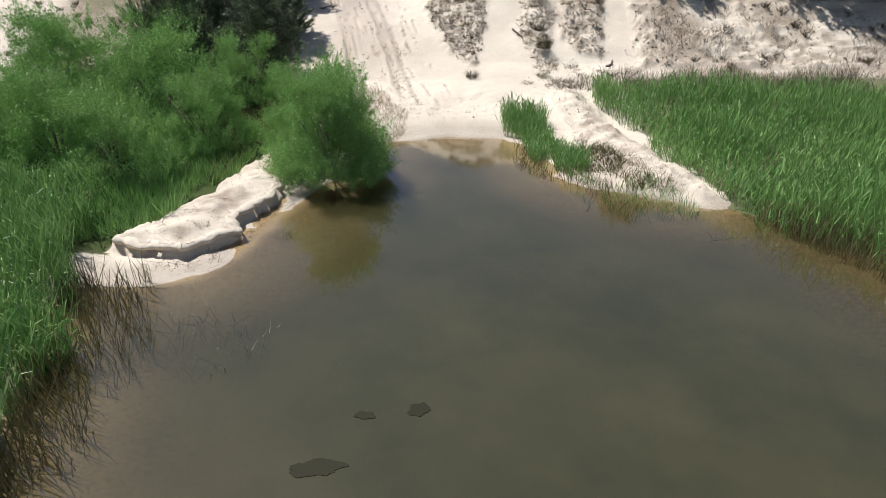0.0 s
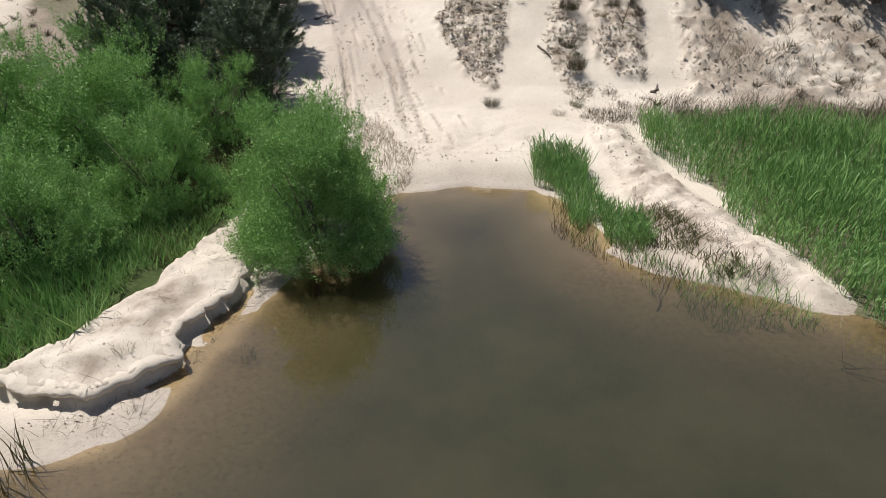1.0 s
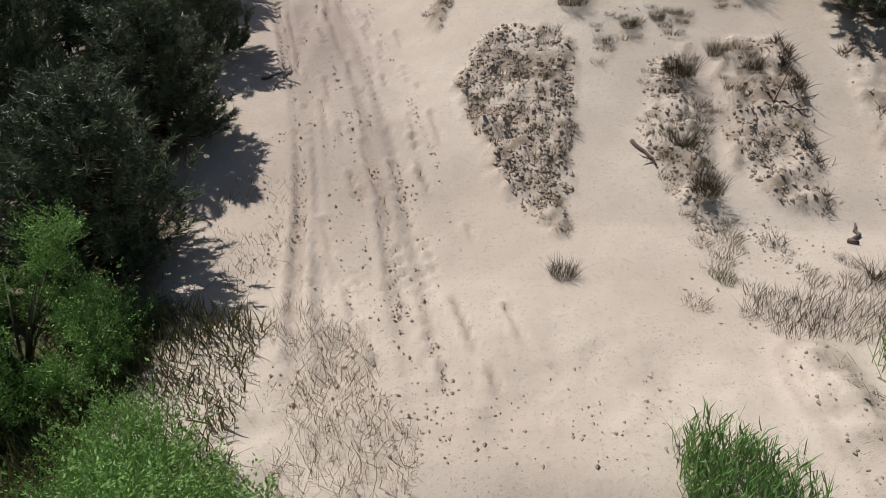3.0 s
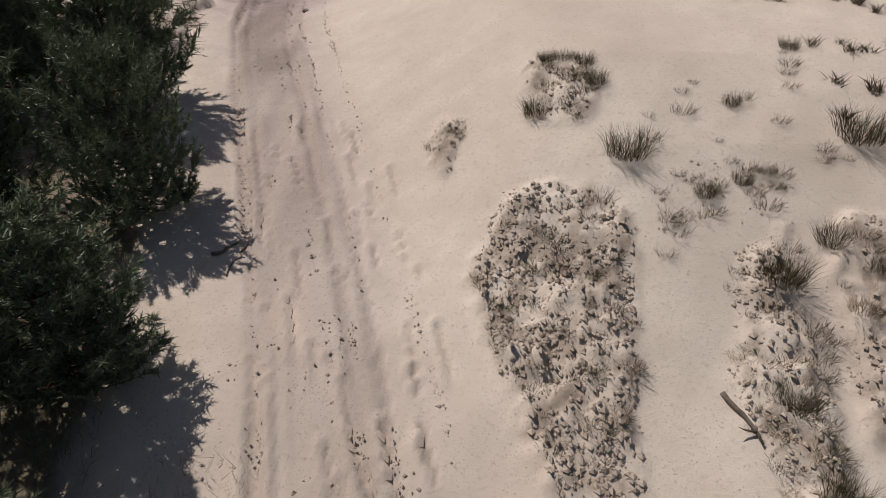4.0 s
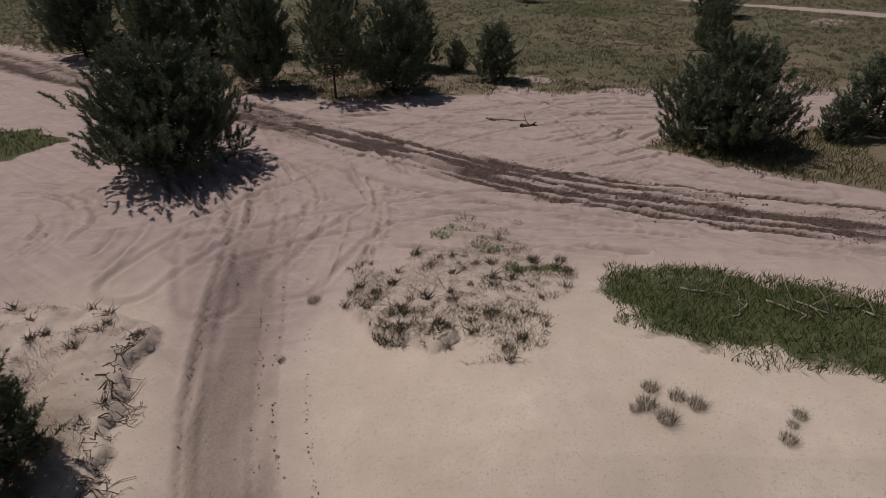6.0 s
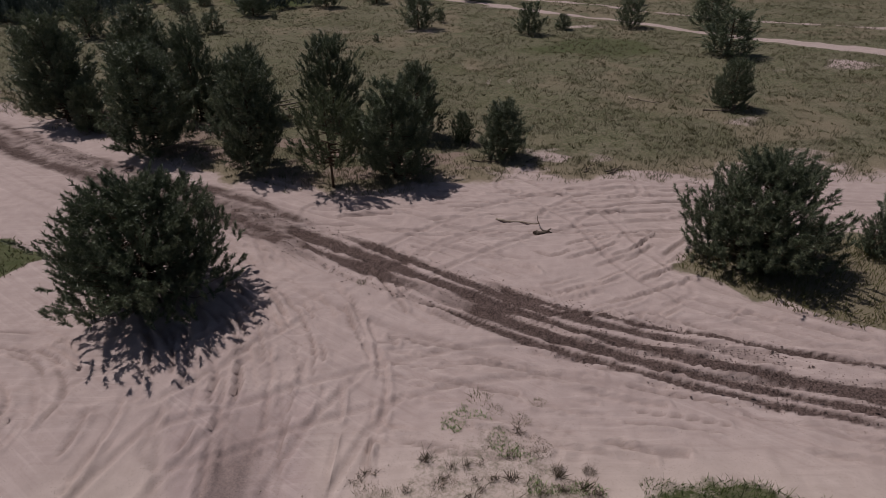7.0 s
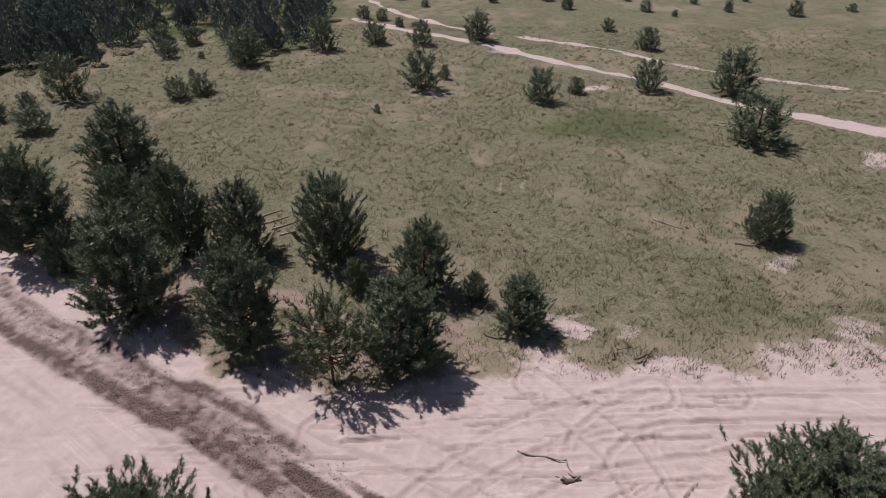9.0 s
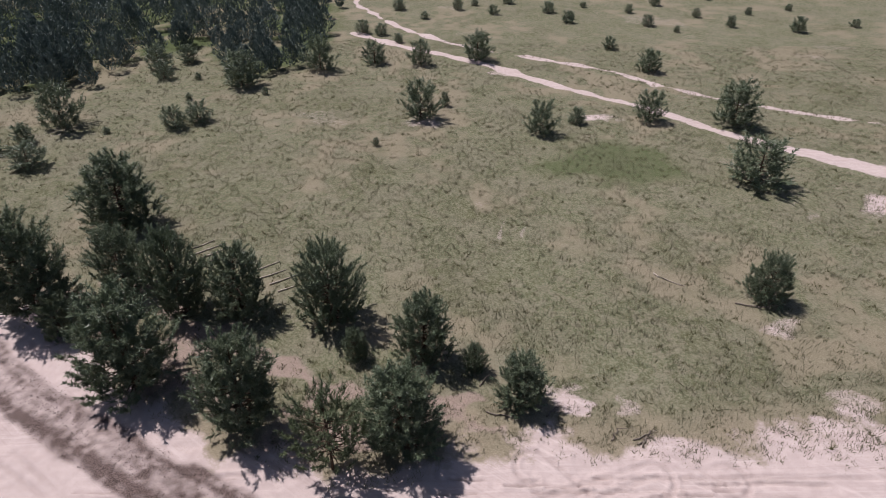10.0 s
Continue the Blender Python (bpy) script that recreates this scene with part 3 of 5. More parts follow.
    pink = smooth(30, 37, Y + 2.0 * wobble(X, Y, 0.3, 30)) * 0.9 + 0.35 * smooth(2.2, 1.0, np.abs(lane)) * smooth(15, 24, Y) * (Y < 38)
    soil_shade = np.maximum(clod * smooth(-0.2, 0.6, wobble(X, Y, 3.4, 31) + 0.6 * wobble(X, Y, 9.0, 83)) * 0.62, smooth(0.0, 0.10, spit) * smooth(0.2, 0.10, spit) * 0.25)
    litter = inside(LITTER, X, Y) + 0.7 * wobble(X, Y, 0.9, 57)
    soil_shade = np.maximum(soil_shade, smooth(-0.4, 0.8, litter) * 0.75)
    grass = grass * (1 - 0.75 * smooth(-0.2, 0.9, litter) * smooth(-0.2, 0.5, wobble(X, Y, 0.8, 58) + 0.3))
    grass = np.maximum(grass, np.maximum(bushes, reeds))
    straw = np.maximum(straw * (1 - np.maximum(bushes, reeds)), reeds * np.clip(0.45 + 0.5 * wobble(X, Y, 1.1, 82), 0, 1))
    # Pine shade on the west bank, painted as dark earth with patchy dry grass.
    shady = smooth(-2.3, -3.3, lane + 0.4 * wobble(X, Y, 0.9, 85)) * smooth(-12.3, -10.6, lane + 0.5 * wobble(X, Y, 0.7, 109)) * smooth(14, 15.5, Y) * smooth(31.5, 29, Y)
    soil_shade = np.maximum(soil_shade, shady * 0.75)
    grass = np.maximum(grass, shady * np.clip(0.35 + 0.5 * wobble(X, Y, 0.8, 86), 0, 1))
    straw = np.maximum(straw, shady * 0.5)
    scruffy = smooth(5.8, 8.5, X) * smooth(14.6, 16.0, Y) * smooth(26, 23.5, Y)
    soil_shade = np.maximum(soil_shade, scruffy * np.clip(0.30 + 0.5 * wobble(X, Y, 0.7, 75) + 0.3 * wobble(X, Y, 2.1, 76), 0, 0.8))
    soil_shade = np.maximum(soil_shade, smooth(0.0, 0.3, spit) * (Y < 15) * np.clip(0.15 + 0.5 * wobble(X, Y, 1.5, 77) + 0.4 * wobble(X, Y, 5.0, 78), 0, 0.7))
    soil_shade = np.maximum(soil_shade, smooth(0.5, 0.0, shore) * smooth(5.0, 6.0, X) * (Y < 9) * 0.9)
    soil_shade = np.maximum(soil_shade, smooth(0.1, -0.35, shore) * (0.20 + 0.25 * smooth(1.4, 2.4, np.abs(X - 0.2)) + 0.2 * wobble(X, Y, 0.9, 101)))
    ring = 1.6 * wobble(X, Y, 0.33, 87) + 0.8 * wobble(X, Y, 0.9, 88)
    outer = np.maximum(smooth(17.5, 21.5, np.abs(X + 1.5) + ring) * smooth(36, 31, Y + ring), smooth(-4.5, -7.5, Y + ring)) * smooth(0.6, 1.6, shore + 0.3 * ring)
    grass = grass * (1 - outer) + outer * (0.75 + 0.2 * wobble(X, Y, 0.5, 89))
    straw = straw * (1 - outer) + outer * smooth(-0.3, 0.9, wobble(X, Y, 0.27, 20) + 0.7 * wobble(X, Y, 0.9, 21)) * 0.7
    green, soil_shade = green * (1 - outer), soil_shade * (1 - outer)
    n, m = len(xs), len(ys)
    verts = np.stack([X, Y, z], -1).reshape(-1, 3)
    i = (np.arange(m - 1)[:, None] * n + np.arange(n - 1)[None]).reshape(-1)
    me = bpy.data.meshes.new("ground")
    me.vertices.add(len(verts))
    me.vertices.foreach_set("co", verts.ravel())
    quads = np.stack([i, i + 1, i + n + 1, i + n], 1)
    me.loops.add(quads.size)
    me.loops.foreach_set("vertex_index", quads.ravel())
    me.polygons.add(len(quads))
    me.polygons.foreach_set("loop_start", np.arange(len(quads)) * 4)
    for name, a, b, c in (("cover", grass, damp, straw), ("wear", np.clip(pink, 0, 1), soil_shade, green)):
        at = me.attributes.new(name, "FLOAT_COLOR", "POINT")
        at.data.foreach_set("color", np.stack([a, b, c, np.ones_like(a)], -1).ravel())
    me.update()
    me.validate()
    me.shade_smooth()
    me.materials.append(GROUND)
    return tagged(new("ground", me), "pale sandy ground with grass meadow and tyre tracks", "ground", kind="structure")


def scrape_lines():
    """Short curved grooves that follow the turning of wheels on the junction."""
    rng = np.random.RandomState(61)
    out = []
    while len(out) < 420:
        x, y = rng.uniform(-15, 9), rng.uniform(36, 51)
        if inside(ISLE, np.array([x]), np.array([y]))[0] > -0.4 or inside(MEADOW, np.array([x]), np.array([y]))[0] > -0.6:
            continue
        p, line = np.array([x, y]), []
        back = rng.choice([-1, 1])
        for _ in range(rng.randint(3, 8)):
            line.append(tuple(p))
            if p[1] > 46.5:
                d = np.array([1.0, 0.06])
            elif p[0] > 1.0 and p[1] > 41.5:
                r = p - np.array([-1.5, 52.0])
                d = np.array([-r[1], r[0]])
            elif p[1] < 40.5 and p[0] > -4:
                d = np.array([0.97, -0.2])
            elif p[0] < -4:
                r = p - np.array([-15.5, 36.5])
                d = np.array([-r[1], r[0]])
            else:
                d = np.array([0.86, -0.5])
            p = p + back * d / np.linalg.norm(d) * rng.uniform(0.3, 0.6) + rng.normal(size=2) * 0.04
        out.append((line, rng.uniform(0.05, 0.11)))
    for _ in range(70):
        y = rng.uniform(13.6, 25)
        x = np.interp(y, track_y, track_x) + rng.uniform(-0.9, 2.1)
        run = rng.uniform(0.25, 1.1)
        out.append(([(x, y), (x - 0.14 * run, y + 0.5 * run), (x - 0.30 * run, y + run)], rng.uniform(0.03, 0.07)))
    return out


SCRAPES = scrape_lines()
BARE = [(2.4, 55.2, 1.9), (0.8, 52.9, 1.5), (5.0, 54.6, 0.9), (14.6, 53.6, 2.0), (-5.6, 87.2, 2.6), (14.2, 60.4, 1.3), (15.4, 55.0, 1.5), (11.0, 88.3, 1.8), (8.6, 88.6, 1.2), (28.0, 73.5, 2.2), (1.2, 100.5, 1.6), (2.0, 54.8, 1.0)]
DARK_TURF = [(2, 78), (8, 75.5), (15, 77), (14, 82.5), (6, 83.5)]
LITTER = [(-28, 62), (-20, 56.3), (-12.5, 51.9), (-8, 50.6), (-4, 52.0), (-0.5, 53.4), (-2, 55.5), (-6.5, 55.4), (-12, 58.4), (-16, 61.5), (-22, 64.5)]
LOOPS = [curve(q, 2.0) for q in ([(0.3, 67.2), (0.5, 69.4), (2.2, 72.2), (4.7, 74.4), (8.8, 75.0), (12.8, 74.8), (17.4, 76.3)], [(19, 71.5), (21.3, 73.1), (24.7, 74.5), (30, 75.5)], [(20, 69.5), (23, 72.2), (30, 73.6)])]
TYRE_LINES = [curve(q, 1.4) for q in (
    [(-13.5, 36.5), (-10.5, 38.2), (-8.5, 41.0), (-8.2, 45.0), (-9.5, 49.0)],
    [(-12.0, 37.8), (-9.5, 39.5), (-6.5, 43.0), (-2.5, 47.0), (2.5, 49.6), (9, 50.4), (20, 50.6)],
    [(-6.8, 35.5), (-6.4, 39.0), (-5.0, 42.5), (-1.0, 46.5), (5.0, 48.6), (16, 49.0)],
    [(4.8, 43.0), (2.6, 45.0), (1.5, 47.2), (3.2, 49.5), (8, 51.0)],
    [(-22, 51), (-16, 47.0), (-12, 42.5), (-9.5, 38.0), (-7.8, 34.0)],
    [(11, 39.2), (6, 41.2), (2, 43.6), (-3, 47.0), (-8, 49.2), (-14, 52)],
    [(-18, 39.5), (-13, 39.2), (-9, 41.6), (-5.4, 44.6), (-1, 48.4), (5, 50.9)],
    [(-10, 34.5), (-8.6, 38.5), (-9.2, 42.5), (-11.5, 47.0), (-16, 50.8)],
    [(-5.8, 34.8), (-4.2, 38.4), (-0.4, 40.2), (4.5, 39.4)],
    [(-9.0, 36.2), (-5.0, 38.0), (0.5, 39.4), (6.5, 37.6), (14, 35.2)],
    [(5.2, 41.6), (3.4, 43.6), (1.0, 45.4), (-3.0, 46.6), (-8.0, 48.6)],
    [(-3, 51.0), (2, 50.9), (9, 49.6), (18, 48.6)],
    [(0.2, 51.4), (3.0, 48.2), (3.8, 45.4), (5.6, 42.6), (9.5, 40.2)],
    [(-30, 57), (-22, 52.0), (-15, 48.2), (-9, 44.4), (-3, 41.0), (3, 38.6), (12, 36)],
)]
ground = build_ground()


def build_water():
    xs, ys = np.arange(-14, 20.01, 0.25), np.r_[np.arange(-30, 0, 1.0), np.arange(0, 13.3, 0.2)]
    X, Y = np.meshgrid(xs, ys)
    z, shore, *_ = relief(X, Y)
    n, m = len(xs), len(ys)
    i = (np.arange(m - 1)[:, None] * n + np.arange(n - 1)[None]).reshape(-1)
    quads = np.stack([i, i + 1, i + n + 1, i + n], 1)
    keep = (z.ravel()[quads] < 0.25).any(1)
    me = mesh_of("water", np.stack([X, Y, 0 * X], -1).reshape(-1, 3), quads[keep], WATER, True)
    murk = 1 - np.exp(-np.clip(-z, 0, 3) * 2.5)
    at = me.attributes.new("murk", "FLOAT", "POINT")
    at.data.foreach_set("value", murk.ravel())
    return tagged(new("water", me), "still murky brown pond water reflecting the sky", "water", kind="structure")


build_water()


# ---- trees ----
def pine_data(seed, tall, wide, tufts=420, material=NEEDLES, open_foot=0.12, per=9, coarse=1.0):
    """Trunk with limbs, and a crown of upright needle tufts, as two meshes."""
    rng = np.random.RandomState(seed)
    lean = rng.normal(size=2) * 0.03 * tall
    trunk_at = lambda h: np.array([lean[0] * h * h, lean[1] * h * h, tall * h])
    paths = [[(trunk_at(h), 0.028 * tall * (1 - h) ** 0.8 * 0.55 + 0.008) for h in np.linspace(0, 0.97, 7)]]
    centres, ways = [], []
    boughs = max(46, int(tufts ** 0.5 * 2.2))
    swell = rng.uniform(0, 6.28, 3)
    ring = 7
    levels = boughs // ring
    for k in range(levels * ring):
        level = k // ring
        u = (level + 0.35 + 0.22 * rng.normal()) / levels
        u = 1 - (1 - min(max(u, 0.0), 0.98)) ** 0.78
        a = (k % ring) * 6.283 / ring + level * 0.55 + rng.normal() * 0.22
        bulge = 1 + 0.16 * math.sin(2 * a + swell[0] + 5 * u) + 0.14 * math.sin(3 * a + swell[1] - 9 * u)
        reach = 0.5 * wide * min(1.0, 0.86 + 0.5 * u) * (1 - u ** 2.6) ** 0.6 * bulge * rng.uniform(0.70, 1.15)
        out = np.array([math.cos(a), math.sin(a), 0])
        start = trunk_at(open_foot + (0.86 - open_foot) * u)
        tip = trunk_at(min(0.99, open_foot + 0.06 + (0.97 - open_foot) * u)) + out * reach
        bend = start * 0.5 + tip * 0.5 - np.array([0, 0, 0.16 * reach])
        paths.append([(start, 0.008 * tall * (1 - u) + 0.012), (bend, 0.012), (tip, 0.005)])
        twigs = max(3, int(tufts / boughs / 4))
        for _ in range(twigs):
            t = 0.30 + 0.70 * rng.rand() ** 0.6
            c = start * (1 - t) ** 2 + bend * 2 * t * (1 - t) + tip * t * t
            c = c + np.array([-out[1], out[0], 0]) * rng.normal() * 0.15 * (reach * t + 0.12 * wide) + rng.normal(size=3) * 0.02 * wide
            c[2] = max(c[2], 0.05 * tall * (0.4 + rng.rand()))
            rise = unit(out * 0.6 * t + np.array([0, 0, 0.85]) + rng.normal(size=3) * 0.24)
            for k2 in range(4):
                centres.append(c + rise * coarse * 0.15 * k2 + rng.normal(size=3) * 0.035 * coarse)
                ways.append(rise + rng.normal(size=3) * 0.16)
    for _ in range(16):
        centres.append(trunk_at(rng.uniform(0.86, 1.0)) + rng.normal(size=3) * 0.03 * wide)
        ways.append(np.array([0, 0, 1]) + rng.normal(size=3) * 0.25)
    centres, ways = np.array(centres), unit(np.array(ways))
    size = 0.20 * coarse
    axis = np.repeat(ways, per, 0)
    base = np.repeat(centres, per, 0) + axis * size * rng.uniform(-0.5, 1.0, (len(axis), 1)) + rng.normal(size=(len(axis), 3)) * size * 0.07
    way = unit(axis * 0.75 + rng.normal(size=(len(base), 3)) * 0.55) * size * rng.uniform(0.7, 1.3, (len(base), 1))
    v, f = spikes(base, way, size * (0.20 if coarse < 1 else 0.26) * rng.uniform(0.7, 1.2, len(base)), rng)
    return mesh_of("trunk", *tubes(paths, 4), BARK, True), mesh_of("crown", v, f, material)


def tree(name, datas, label, category, m, group=""):
    ob = tagged(new(name), label, category, group)
    for kind, data in zip(("trunk", "crown"), datas):
        part(kind, data, ob)
    ob.matrix_basis = m
    return ob


def stand(x, y, turn=0.0, size=1.0, sink=0.04):
    return pose(x, y, height(x, y) - sink, 0, 0, turn) @ Matrix.Scale(size, 4)


PINE_TALL = 5.0
pines = [pine_data(s, PINE_TALL, w, 2200, open_foot=o, per=19, coarse=0.92) for s, w, o in ((1, 3.4, 0.03), (2, 3.0, 0.04), (3, 3.8, 0.02))]
far_pines = [pine_data(s, PINE_TALL, w, 760, open_foot=0.02, per=10, coarse=1.45) for s, w in ((4, 3.4), (5, 3.0), (6, 3.8))]
big_pine = pine_data(11, 4.3, 5.6, 6400, open_foot=0.07, per=24, coarse=0.72)
east_pine = pine_data(12, 4.2, 4.9, 5600, open_foot=0.04, per=24, coarse=0.72)
light_pine = pine_data(13, 4.3, 3.0, 640, NEEDLES_LIGHT, 0.25, 18, 0.9)
PINE_LABEL = "dark green young pine tree standing on sandy ground"
tree("pine_tree", big_pine, "broad dark pine tree beside the sandy track", "tree", stand(-12.2, 42.2, 0, 0.95))
tree("pine_tree", east_pine, "bushy pine tree on a grassy patch between two tracks", "tree", stand(8.25, 45.0, 0, 0.93))
tree("pine_tree", light_pine, "thin pale green pine tree with a bare trunk", "tree", stand(-7.9, 51.0))
# x, y, height, width of the young pines on the far side
YOUNG = [(-24.5, 68.7, 5.4, 5.2), (-25.2, 60.0, 6.4, 5.0), (-21.3, 62.1, 4.3, 3.9), (-17.4, 60.3, 5.6, 3.6), (-17.8, 55.1, 5.8, 4.6), (-22.9, 58.3, 2.9, 2.2),
         (-14.4, 60.4, 4.4, 3.5), (-12.0, 53.0, 5.6, 3.7), (-9.5, 60.1, 5.2, 4.2), (-4.6, 57.4, 4.2, 3.2), (-5.2, 52.1, 4.8, 3.8), (-7.9, 57.3, 2.0, 1.5),
         (-2.1, 56.7, 1.8, 1.3), (-0.1, 54.7, 3.0, 2.5), (14.0, 62.7, 3.2, 2.8), (18.9, 76.3, 3.8, 4.8), (21.2, 87.4, 4.2, 4.0), (13.9, 88.1, 3.0, 3.2),
         (3.9, 84.8, 3.0, 2.9), (7.4, 87.2, 1.5, 1.6), (-6.5, 87.8, 3.7, 3.9), (-4.4, 90.7, 1.5, 1.0), (-1.1, 104.9, 3.3, 3.5), (-7.4, 103.1, 2.8, 3.0),
         (-12.5, 103.2, 2.5, 3.0), (-10.6, 111.5, 1.2, 1.3), (-15.5, 115.2, 1.8, 2.3), (-13.1, 114.6, 1.5, 1.9)]
YOUNG2 = [(17.4, 101.9, 2.4, 2.7), (14.7, 110.0, 1.6, 1.9), (-18.0, 100.6, 3.7, 3.6), (-35.3, 100.1, 2.6, 2.8), (-9.8, 81.6, 0.8, 0.7), (-28.8, 91.2, 0.7, 0.7), (-32.8, 83.1, 0.6, 0.7),
          (-37.0, 84.1, 4.2, 4.1), (-35.6, 76.7, 2.1, 3.1), (-24.9, 95.3, 3.6, 4.0), (-3.5, 128.5, 1.8, 1.8), (9.5, 127.6, 1.6, 2.2)]
for k, (x, y, tall, wide) in enumerate(YOUNG + YOUNG2):
    ob = tree("pine_tree", (pines if y < 70 else far_pines)[k % 3], PINE_LABEL if tall > 2.2 else "small dark pine sapling in the dry meadow", "tree", Matrix(), "young pines on the meadow")
    w = (3.4, 3.0, 3.8)[k % 3]
    ob.matrix_basis = pose(x, y, height(x, y) - 0.04, 0, 0, k * 77) @ Matrix.Diagonal((0.80 * wide / w, 0.80 * wide / w, 0.92 * tall / PINE_TALL, 1))


# ---- pines on the west bank and the far wood ----
BANK = [(-5.6, 16.2, 2.9, 2.6), (-5.95, 19.2, 2.8, 2.6), (-6.3, 22.4, 3.1, 2.6), (-7.9, 25.6, 4.0, 3.0), (-9.6, 29.0, 2.6, 1.8), (-8.2, 18.2, 4.4, 3.2), (-8.9, 21.8, 4.2, 3.2),
        (-10.8, 25.8, 4.6, 3.4), (-12.8, 29.3, 3.6, 2.6), (-8.0, 15.4, 3.4, 2.6),
        (7.7, 21.9, 3.0, 2.9), (13.0, 21.3, 3.6, 4.4), (12.9, 45.4, 1.8, 1.7), (14.6, 46.0, 3.2, 3.0), (11.2, 25.5, 2.6, 2.4)]
for k, (x, y, tall, wide) in enumerate(BANK):
    ob = tree("pine_tree", pines[k % 3], "dark pine tree on the steep sandy bank", "tree", Matrix(), "pines on the sandy bank")
    w = (3.4, 3.0, 3.8)[k % 3]
    ob.matrix_basis = pose(x, y, height(x, y) - 0.05, 0, 0, k * 61 + 20) @ Matrix.Diagonal((0.82 * wide / w, 0.82 * wide / w, 0.94 * tall / PINE_TALL, 1))

def far_wood():
    rng = np.random.RandomState(41)
    place = []
    while len(place) < 1000:
        far = rng.rand() ** 1.7
        x, y = -17 - 150 * rng.rand() * (0.35 + far), 91 + 190 * far
        if inside(WOOD, np.array(x), np.array(y)) > 0:
            place.append((x, y))
    place = np.array(place)
    ground_z = relief(place[:, 0], place[:, 1])[0]
    verts, faces, count = [], [], 0
    for (x, y), z in zip(place, ground_z):
        near = y < 135
        deep = float(inside(WOOD, np.array(x), np.array(y)))
        tall = rng.uniform(2.2, 3.8) + min(deep, 14) * 0.16
        n = 420 if near else 160
        u = rng.rand(n) ** 0.85
        r = 0.5 * tall * rng.uniform(0.6, 0.8) * (1 - u ** 2.0) * (0.35 + 0.75 * np.minimum(1, u * 3)) * np.sqrt(rng.uniform(0.3, 1, n))
        a = rng.rand(n) * 6.283
        base = np.c_[x + r * np.cos(a), y + r * np.sin(a), z + tall * (0.06 + 0.88 * u)]
        way = unit(np.c_[np.cos(a) * 0.5, np.sin(a) * 0.5, 0.9 + 0 * a] + rng.normal(size=(n, 3)) * 0.35) * (0.36 if near else 0.55) * rng.uniform(0.7, 1.3, (n, 1))
        v, f = spikes(base, way, np.full(n, 0.15 if near else 0.30), rng)
        verts.append(v)
        faces.extend((np.array(f) + count).tolist())
        count += len(v)
    me = mesh_of("far_wood", np.concatenate(verts), faces, WOOD_HAZED)
    return tagged(new("far_wood", me), "dense dark green pine wood behind the meadow", "wood", kind="stuff")


# Distance haze is mixed into these greens: bluer and paler than near needles.
WOOD_HAZED = leaf_material("hazed distant pine crowns", (0.060, 0.088, 0.078), (0.150, 0.182, 0.158), None, 0.6, 0.1)
far_wood()
sapling_rng = np.random.RandomState(5)
DOTS = [(-8, 123), (-1, 131), (1.5, 126), (4, 133), (12, 124), (15, 131), (21, 128), (26, 133), (30, 126), (22, 121), (33, 121), (38, 128), (35, 137), (45, 131), (28, 140), (17, 139), (9, 138), (3, 142),
        (-9, 137), (-12, 128), (50, 122), (-26, 86), (-30, 97), (-27.5, 84.5), (-40, 79), (-38.5, 81), (-22, 93), (25, 118), (41, 119), (-33.5, 97), (11.5, 122.0), (-33.0, 102.5)]
for k, (x, y) in enumerate(DOTS):
    tall = sapling_rng.uniform(0.7, 1.9)
    ob = tree("pine_sapling", far_pines[k % 3], "small dark pine sapling in the dry meadow", "sapling", Matrix(), "pine saplings")
    wide = tall * sapling_rng.uniform(0.8, 1.2) / 3.4
    ob.matrix_basis = pose(x, y, height(x, y) - 0.03, 0, 0, k * 50) @ Matrix.Diagonal((wide, wide, tall / PINE_TALL, 1))


